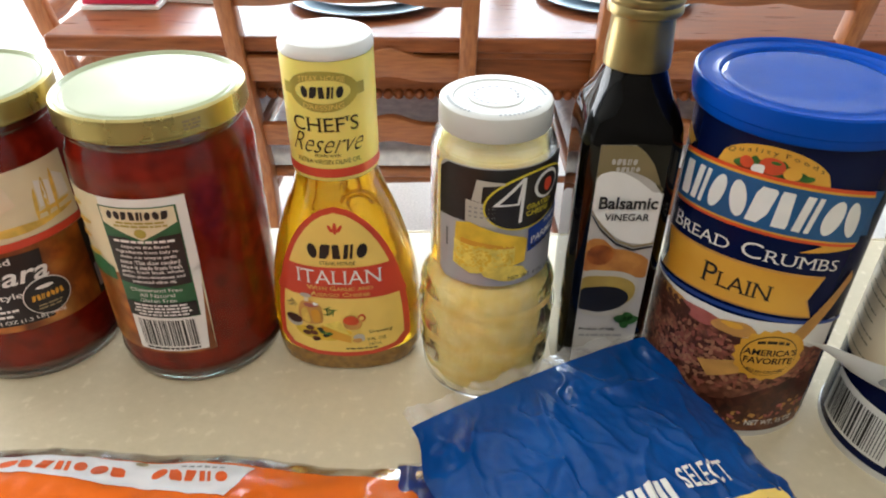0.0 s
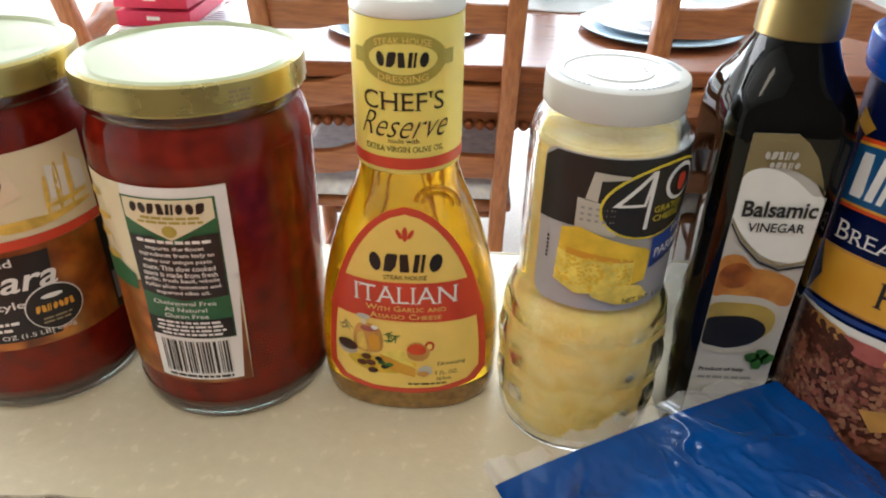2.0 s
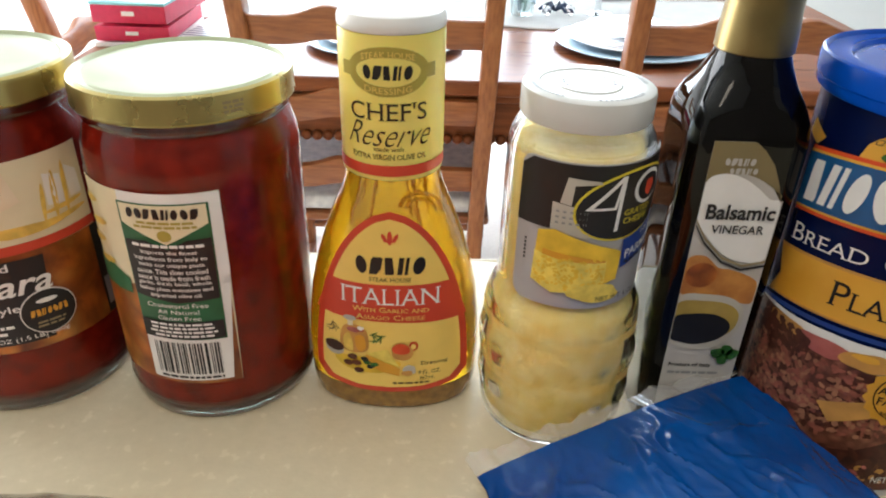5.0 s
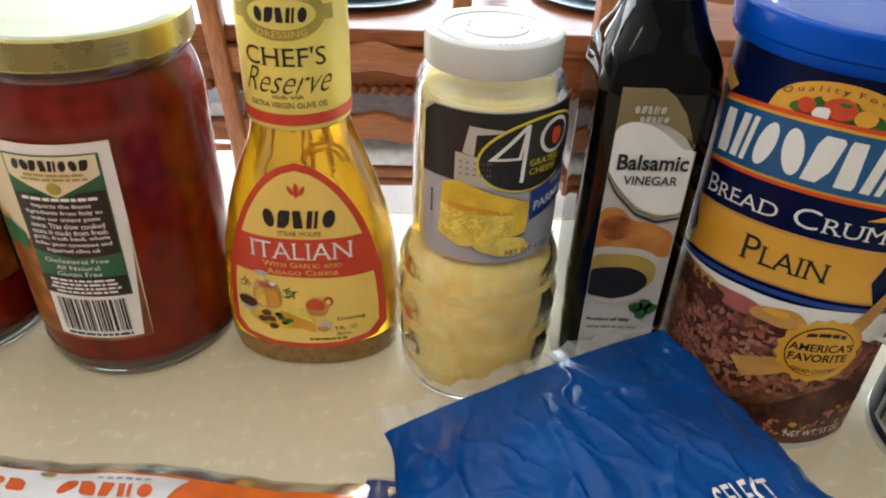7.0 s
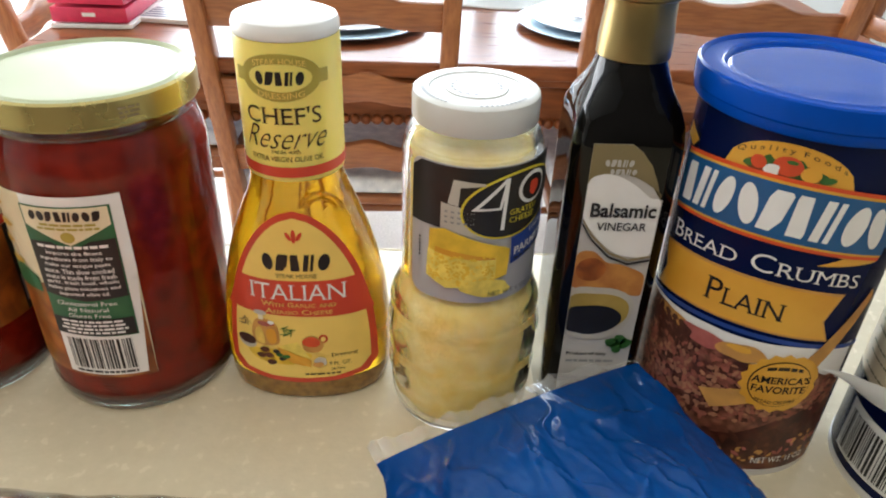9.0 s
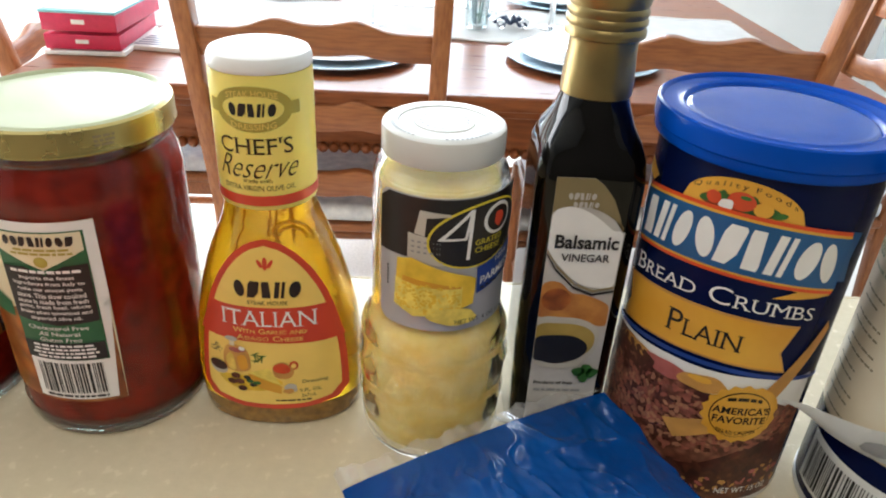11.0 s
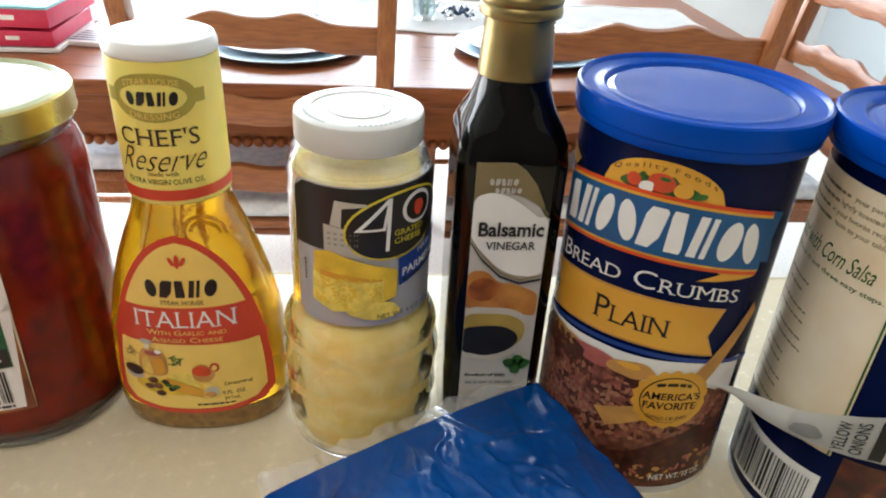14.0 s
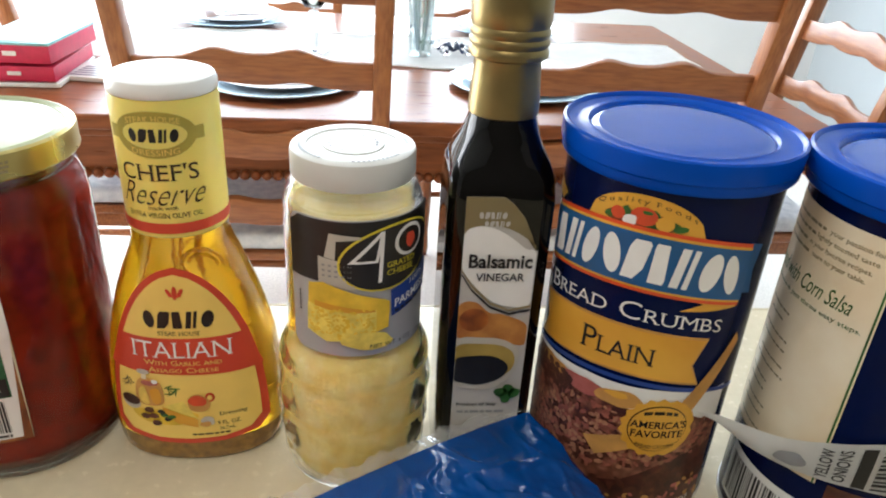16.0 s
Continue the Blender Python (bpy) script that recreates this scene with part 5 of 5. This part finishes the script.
prints("vegetable_picture", blob(-0.0046, 0.1346, 0.0027, 0.0021, 6, 18, 0.25), gp, 3.2, PAPER, lab)
for u, v, tl in ((-0.0072, 0.1374, 60), (-0.0060, 0.1366, 80), (-0.0118, 0.1351, 20), (0.0042, 0.1378, 120), (0.0110, 0.1354, 150), (0.0125, 0.1346, 10), (0.0035, 0.1338, 5)):
    prints("leaf_picture", oval(u, v, 0.0026, 0.0012, 12, tl), gp, 2.6, LEAF, lab)
prints("lettering", words("Q u a l i t y  F o o d s", -0.0172, 0.0172, 0.1403, 0.1426, 0.0, serif=True), gp, 4, INK, lab, warp=lambda u, v: (u, v + 0.0010 - 15 * u * u), cut=False)


def droop(u, v):
    return (u, v - 3.0 * u * u + 0.0006)


prints("ribbon_edge", rect(-0.041, 0.041, 0.1080, 0.1330), gp, 4, ORLINE, lab, warp=droop)
prints("ribbon_line", rect(-0.041, 0.041, 0.1094, 0.1316), gp, 5, GOLDP, lab, warp=droop)
prints("ribbon", rect(-0.041, 0.041, 0.1104, 0.1306), gp, 6, RIBBON, lab, warp=droop)
prints("ribbon_tail", poly([(0.040, 0.1090), (0.047, 0.1070), (0.0450, 0.1170), (0.047, 0.1270), (0.040, 0.1290)]), gp, 3, RIBBON, lab)
prints("ribbon_tail", poly([(0.018, 0.1030), (0.0405, 0.1030), (0.0405, 0.1090), (0.018, 0.1090), (0.026, 0.1060)]), gp, 3, GOLDP, lab)
prints("ribbon_tail", poly([(-0.040, 0.1290), (-0.048, 0.1310), (-0.046, 0.1370), (-0.036, 0.1330)]), gp, 3, GOLDP, lab)
brand_row(-0.0385, 0.0375, 0.1128, 0.1284, 9, gp, 7, PAPER, lab, 0.15, droop)
prints("lettering", words("Bread Crumbs", -0.0385, 0.0365, 0.0960, 0.1032, -0.006, serif=True, small=True), gp, 2, PAPER, lab, warp=droop, cut=False)
prints("gold_banner_edge", poly([(-0.044, 0.0715), (0.0330, 0.0715), (0.0285, 0.0805), (0.0330, 0.0930), (-0.044, 0.0930), (-0.039, 0.0805)]), gp, 1, BOARD, lab, warp=droop)
prints("gold_banner", poly([(-0.0425, 0.0725), (0.0318, 0.0725), (0.0275, 0.0805), (0.0318, 0.0920), (-0.0425, 0.0920), (-0.038, 0.0805)]), gp, 2, GOLDP, lab, warp=droop)
prints("lettering", words("Plain", -0.0150, 0.0135, 0.0778, 0.0876, -0.002, serif=True, small=True), gp, 3, DARK, lab, warp=droop, cut=False)
prints("navy_curve", rect(-0.06, 0.06, 0.0680, 0.0700), gp, 1.5, BLUEP, lab, warp=droop)
prints("white_field", poly([(-0.07, 0.0010), (0.05, 0.0010), (0.05, 0.0640), (0.02, 0.0670), (-0.01, 0.0670), (-0.04, 0.0640), (-0.07, 0.0600)]), gp, 1, PAPER, lab)
prints("crumb_picture", poly([(-0.07, 0.0010), (0.05, 0.0010), (0.05, 0.0450), (0.030, 0.0560), (0.010, 0.0560), (-0.012, 0.0605), (-0.030, 0.0635), (-0.07, 0.0600)]), gp, 2, CRUMBS, lab)
prints("meat_picture", poly([(-0.07, 0.0010), (0.05, 0.0010), (0.05, 0.0360), (0.030, 0.0330), (0.010, 0.0200), (-0.015, 0.0130), (-0.045, 0.0180), (-0.07, 0.0200)]), gp, 3, MEAT, lab)
def crumb_zone(u, v):
    return v < 0.055 - 0.2 * max(0.0, u - 0.02) and v > 0.024 + 0.25 * u


for m_, n_, sz, sd in ((CRUMBD, 620, 0.0018, 1), (CRUMBR, 700, 0.0020, 2), (CRUMBL, 460, 0.0017, 3)):
    tagged(prints("crumb_fleck", flecks(crumb_zone, -0.068, 0.048, 0.006, 0.058, n_, sz, sd), gp, 3 + sd * 0.3, m_, lab, cut=False), kind="stuff")
for m_, n_, sz, sd in ((CRUMBD, 160, 0.0030, 5), (RIND, 40, 0.0020, 7), (BOARD, 90, 0.0016, 6)):
    tagged(prints("meat_fleck", flecks(lambda u, v: v < (0.010 + 0.25 * u if m_ is not CRUMBD else 0.018 + 0.25 * u), -0.02, 0.05, 0.0055, 0.028, n_, sz, sd), gp, 3.2 + (sd - 4) * 0.3, m_, lab, cut=False), kind="stuff")
prints("rose_picture", blob(-0.0110, 0.0605, 0.0090, 0.0040, 8), gp, 4.5, RIND, lab)
prints("rose_picture", blob(-0.0270, 0.0610, 0.0090, 0.0032, 28), gp, 4.3, BOARD, lab)
tagged(prints("crumb_fleck", flecks(lambda u, v: True, -0.040, -0.016, 0.052, 0.0615, 130, 0.0019, 14), gp, 4.9, CRUMBD, lab, cut=False), kind="stuff")
prints("rose_picture", blob(0.0040, 0.0605, 0.0085, 0.0042, 18), gp, 4.7, BOARD, lab)
prints("rose_picture", blob(0.0030, 0.0622, 0.0048, 0.0014, 19), gp, 4.9, GOLDP, lab)
prints("board_picture", poly([(-0.0070, 0.0375), (0.0078, 0.0438), (0.0142, 0.0388), (-0.0010, 0.0302)]), gp, 4.6, BOARD, lab)
prints("board_picture", poly([(0.024, 0.0560), (0.029, 0.0500), (0.0500, 0.0850), (0.0470, 0.0900)]), gp, 3, BOARD, lab)
sc, sv = 0.0205, 0.0490
seal = [(sc + (0.0134 + 0.0014 * (k % 2)) * math.cos(2 * math.pi * k / 36), sv + (0.0134 + 0.0014 * (k % 2)) * math.sin(2 * math.pi * k / 36)) for k in range(36)]
prints("seal", poly(seal), gp, 5, GOLDP, lab)
prints("seal_ring", oval(sc, sv, 0.0114, 0.0114), gp, 6, INK, lab)
prints("seal_face", oval(sc, sv, 0.0110, 0.0110), gp, 7, GOLDP, lab)
prints("lettering", words("AMERICA'S", sc - 0.0108, sc + 0.0108, 0.0495, 0.0530, 0.012, serif=True), gp, 8, DARK, lab, cut=False)
prints("lettering", words("FAVORITE", sc - 0.0100, sc + 0.0100, 0.0448, 0.0483, 0.012, serif=True), gp, 8, DARK, lab, cut=False)
prints("brand_row", print_rows(sc - 0.0065, sc + 0.0065, 0.0585, 0.0560, 1, 0.0016, 61, 0.05), gp, 8, INK, lab, warp=lambda u, v: (u, v - 22 * (u - sc) ** 2), cut=False)
prints("lettering", words("BREAD CRUMBS", sc - 0.0075, sc + 0.0075, 0.0392, 0.0410, serif=True), gp, 8, INK, lab, warp=lambda u, v: (u, v + 22 * (u - sc) ** 2), cut=False)
prints("lettering", words("NET WT. 15 OZ", 0.0200, 0.0430, 0.0060, 0.0092, 0.01), gp, 7, PAPER, lab, step=0.003)

can = canister(0.2235, 0.2320, "navy bread crumb canister, cream recipe panel showing")
gp = cyl_map(RB, -75)
lab = prints("label", rect(-0.034, 0.0205, 0.0420, 0.1420), gp, 0, TANLAB, can, "cream recipe panel")
prints("green_rule", rect(0.0192, 0.0199, 0.0420, 0.1420), gp, 1, LEAF, lab)
for k, (txt, u) in enumerate((("your passion for", -0.004), ("lightly toasted taste", -0.009), ("in your favorite recipes,", -0.012), ("taste to your table.", -0.009))):
    prints("lettering", words(txt, u, 0.0165 - 0.0012 * k, 0.1352 - 0.0036 * k, 0.1376 - 0.0036 * k, 0.004, serif=True), gp, 1, TAUPE, lab, cut=False)
    prints("fine_print", print_rows(-0.031, u - 0.001, 0.1374 - 0.0036 * k, 0.1354 - 0.0036 * k, 1, 0.0011, 71 + k, 0.05), gp, 1, TAUPE, lab, cut=False)
prints("lettering", words("Bread with Corn Salsa", -0.034, 0.0120, 0.1120, 0.1185, 0.0, 0.4), gp, 1, LEAF, lab, cut=False)
prints("lettering", words("delicious in just three easy steps.", -0.030, 0.0170, 0.1065, 0.1090, serif=True), gp, 1, LEAF, lab, cut=False)
for k in range(6):
    prints("fine_print", print_rows(-0.027, -0.010 + 0.004 * (k % 3), 0.1010 - 0.0105 * k, 0.0930 - 0.0105 * k, 2, 0.0009, 72 + k, 0.3), gp, 1, TAUPE, lab, cut=False)
bc = prints("barcode_panel", rect(-0.0195, 0.0205, 0.0045, 0.0310), gp, 0, PAPER, can, "white barcode panel")
tagged(prints("barcode", barcode(-0.0165, 0.0175, 0.0065, 0.0275, 8), gp, 1, DARK, bc, cut=False), kind="stuff")
prints("photo_strip", rect(0.0245, 0.0600, 0.0045, 0.0440), gp, 0, MEAT, can)

# ---- onion tag: a curled strip of printed card ----
tag = thing("onion_tag", 0.0, 0.0, 0.0, "curled white printed tag against the canister", "tag")


TAG = ((0.0, 0.0655, -86, 0.0565, 0.0575), (0.12, 0.0585, -84, 0.0520, 0.0570), (0.25, 0.0510, -77, 0.0465, 0.0560), (0.40, 0.0440, -65, 0.0438, 0.0560), (0.60, 0.0427, -47, 0.0462, 0.0630), (0.80, 0.0427, -29, 0.0485, 0.0695), (1.0, 0.0430, -6, 0.0490, 0.0760))


def tag_point(s, w):
    """s along the strip, w from its lower to its upper edge."""
    s = max(0.0, min(1.0, s))
    for a, b in zip(TAG, TAG[1:]):
        if s <= b[0]:
            break
    k = (s - a[0]) / (b[0] - a[0])
    r, az, lo, hi = [p + (q - p) * k for p, q in zip(a[1:], b[1:])]
    r += 0.0022 * math.sin(math.pi * w) * (1 - s) + 0.003 * w * (1 - min(1.0, s * 2.5))
    return Vector((0.2235 + r * math.sin(radians(az)), 0.2320 - r * math.cos(radians(az)), UP + lo + (hi - lo) * w))


bm = bmesh.new()
gridp = [[bm.verts.new(tag_point(i / 30, j / 8)) for j in range(9)] for i in range(31)]
for i in range(30):
    for j in range(8):
        bm.faces.new((gridp[i][j], gridp[i + 1][j], gridp[i + 1][j + 1], gridp[i][j + 1]))
bmesh.ops.solidify(bm, geom=bm.faces[:], thickness=0.0004)
card = part("card", bm, PAPER, tag)


def tag_map(u, v, off):
    p = tag_point(u, v)
    n_ = (tag_point(u + 0.01, v) - p).cross(tag_point(u, v + 0.05) - p).normalized()
    if n_.y > 0:
        n_ = -n_
    return p + n_ * (0.0006 + off)


prints("lettering", words("YELLOW", 0.52, 0.60, 0.10, 0.80, 0.01), tag_map, 0, DARK, card, warp=lambda u, v: (0.655 - (v - 0.1) * 0.085, 0.12 + (u - 0.52) * 9.5), cut=False)
prints("lettering", words("ONIONS", 0.52, 0.60, 0.10, 0.80, 0.01), tag_map, 0, DARK, card, warp=lambda u, v: (0.735 - (v - 0.1) * 0.085, 0.12 + (u - 0.52) * 9.5), cut=False)
prints("print_panel", rect(0.77, 0.825, 0.06, 0.92), tag_map, 0, DARK, card, step=0.05)
tagged(prints("barcode", bars([(0.845, 0.98, 0.08 + 0.085 * k, 0.035 + 0.02 * (k % 2)) for k in range(10)]), tag_map, 0, DARK, card, cut=False), kind="stuff")
prints("onion_picture", blob(0.465, 0.42, 0.075, 0.24, 3), tag_map, 0, GREY, card, step=0.02)


# ---- bags lying on the counter ----
def pillow(nx, ny, place):
    bm = bmesh.new()
    g = [[bm.verts.new(place(i / nx, j / ny)) for j in range(ny + 1)] for i in range(nx + 1)]
    for i in range(nx):
        for j in range(ny):
            bm.faces.new((g[i][j], g[i + 1][j], g[i + 1][j + 1], g[i][j + 1]))
    return bm


A_, B_ = Vector((-0.016, 0.2165, UP + 0.014)), Vector((0.0990, 0.2640, UP + 0.0265))
C_, D_ = Vector((0.050, 0.065, UP + 0.012)), Vector((0.172, 0.115, UP + 0.012))


def bag_point(s, t, lift=1.0):
    """s along the top seam, t from the seam towards the kitchen."""
    p = A_.lerp(B_, s).lerp(C_.lerp(D_, s), t)
    swell = 0.020 * math.sin(math.pi * min(1, max(0, s))) ** 0.6 * math.sin(math.pi * min(1, 0.04 + t * 0.9)) ** 0.8
    wr = 0.0014 * noise.noise(Vector((s * 7, t * 9, 1.3))) + 0.0010 * noise.noise(Vector((s * 16 + t * 9, t * 5, 4.1))) + 0.0006 * noise.noise(Vector((s * 40, t * 38, 2.0)))
    wr += 0.0020 * max(0.0, 1 - 9 * abs(noise.noise(Vector((s * 4 + 2 * t, t * 3 - s, 9.2))))) + 0.0012 * max(0.0, 1 - 8 * abs(noise.noise(Vector((s * 9 - 3 * t, t * 7 + s, 5.2)))))
    crease = 0.0040 * max(0, 1 - abs(s - 0.46 + 0.15 * t) / 0.05) * max(0, 1 - abs(t - 0.28) / 0.22)
    edge = min(1, t * 7)
    return Vector((p.x + 0.003 * math.sin(t * 19 + 1) * (1 - s), p.y, p.z + lift * (swell + (wr + crease) * (0.08 + 0.92 * edge))))


bag = thing("frozen_vegetable_bag", 0, 0, 0, "crinkled glossy blue plastic frozen food bag", "bag")
bm = pillow(130, 130, bag_point)
low = pillow(24, 24, lambda s, t: (lambda p: Vector((p.x, p.y, TOP + 0.001 + (p.z - TOP - 0.001) * (1 - min(1, min(s, 1 - s, t, 1 - t) * 9)))))(bag_point(s, t, 0)))
part("front_film", bm, BAGBLUE, bag, "shiny blue printed film")
part("back_film", low, BAGDARK, bag)
part("clear_seam", pillow(60, 4, lambda s, t: (lambda p, q: p + (p - q).normalized() * (0.0002 + (0.0100 + 0.0012 * math.sin(s * 31)) * t) + Vector((0, 0, 0.0010 * math.sin(s * 47) + 0.0008 * math.sin(s * 113))))(bag_point(s, 0), bag_point(s, 0.05))), FILM, bag, "clear crimped seam").visible_shadow = False


def bag_map(u, v, off):
    p = bag_point(u, v)
    return p + Vector((0, -0.2, 1)) * (off + 0.0004)


prints("lettering", words("SELECT", 0.630, 0.805, 0.462, 0.525, 0.01), bag_map, 2, PAPER, bag, warp=lambda u, v: (u, 0.987 - v), cut=False)
prints("print_block", bars([(0.425 + 0.029 * k, 0.445 + 0.029 * k, 0.477, 0.062) for k in range(6)]), bag_map, 0, PAPER, bag)
prints("panel_shape", rect(0.66, 0.93, 0.565, 0.75), bag_map, 0, YLABEL, bag, step=0.03)

flap = thing("navy_bag", 0, 0, 0, "dark blue plastic bag edge under the other bag", "bag")
part("film", pillow(30, 20, lambda s, t: Vector((-0.0195 + 0.09 * s, 0.2068 - 0.09 * t + 0.004 * s, TOP + 0.0032 + 0.004 * min(1, t * 6) + 0.0006 * math.sin(s * 40) * (1 - t)))), BAGDARK, flap)
part("clear_seam", pillow(30, 3, lambda s, t: Vector((-0.0195 + 0.09 * s, 0.2069 + 0.004 * s + 0.003 * t, TOP + 0.0030 - 0.0020 * t))), FILM, flap).visible_shadow = False


def roll_point(s, t):
    x = -0.275 + 0.272 * s
    yb = 0.2138 - 0.012 * max(0, (s - 0.45) / 0.55) ** 1.3 + 0.0012 * math.sin(s * 21)
    y = yb - 0.17 * t
    rise = 0.052 * math.sin(math.pi * min(1, t * 0.9)) ** 0.9 * min(1, (1 - s) * 9 + 0.05)
    wr = (0.0018 * noise.noise(Vector((s * 16, t * 12, 7.7))) + 0.0008 * noise.noise(Vector((s * 45, t * 30, 3.0)))) * min(1, 0.3 + t * 6)
    return Vector((x, y, TOP + 0.004 + rise * 0.55 + wr))


rolls = thing("bread_roll_bag", 0, 0, 0, "orange and white plastic bag of bread rolls", "bag")
part("film", pillow(110, 60, lambda s, t: roll_point(s, 0.045 + 0.955 * t)), BAGOR, rolls, "orange printed film")
part("clear_edge", pillow(110, 6, lambda s, t: roll_point(s, 0.046 * t) + Vector((0, 0, 0.0003 * math.sin(s * 90) * (1 - t)))), FILM, rolls, "clear wrinkled plastic edge").visible_shadow = False


def roll_map(u, v, off):
    return roll_point(u, v) + Vector((0, -0.1, 1)) * (off + 0.0003)


prints("white_panel", poly([(0.05, 0.052), (0.35, 0.048), (0.60, 0.055), (0.715, 0.060), (0.690, 0.19), (0.45, 0.15), (0.30, 0.125), (0.05, 0.16)]), roll_map, 0, BAGWH, rolls, "white label panel", step=0.012)
brand_row(0.28, 0.52, 0.070, 0.112, 8, roll_map, 1, ORTXT, rolls, 0.2, lambda u, v: (u, v + 0.06 * (u - 0.28)))
brand_row(0.56, 0.68, 0.086, 0.132, 5, roll_map, 1, ORTXT, rolls, 0.2, lambda u, v: (u, v + 0.06 * (u - 0.56)))
prints("leaf_mark", blob(0.535, 0.064, 0.011, 0.009, 6), roll_map, 1, TAUPE, rolls)
prints("fine_print", bars([(0.60 + 0.012 * k, 0.608 + 0.012 * k, 0.070, 0.008) for k in range(6)]), roll_map, 1, GREY, rolls, cut=False)
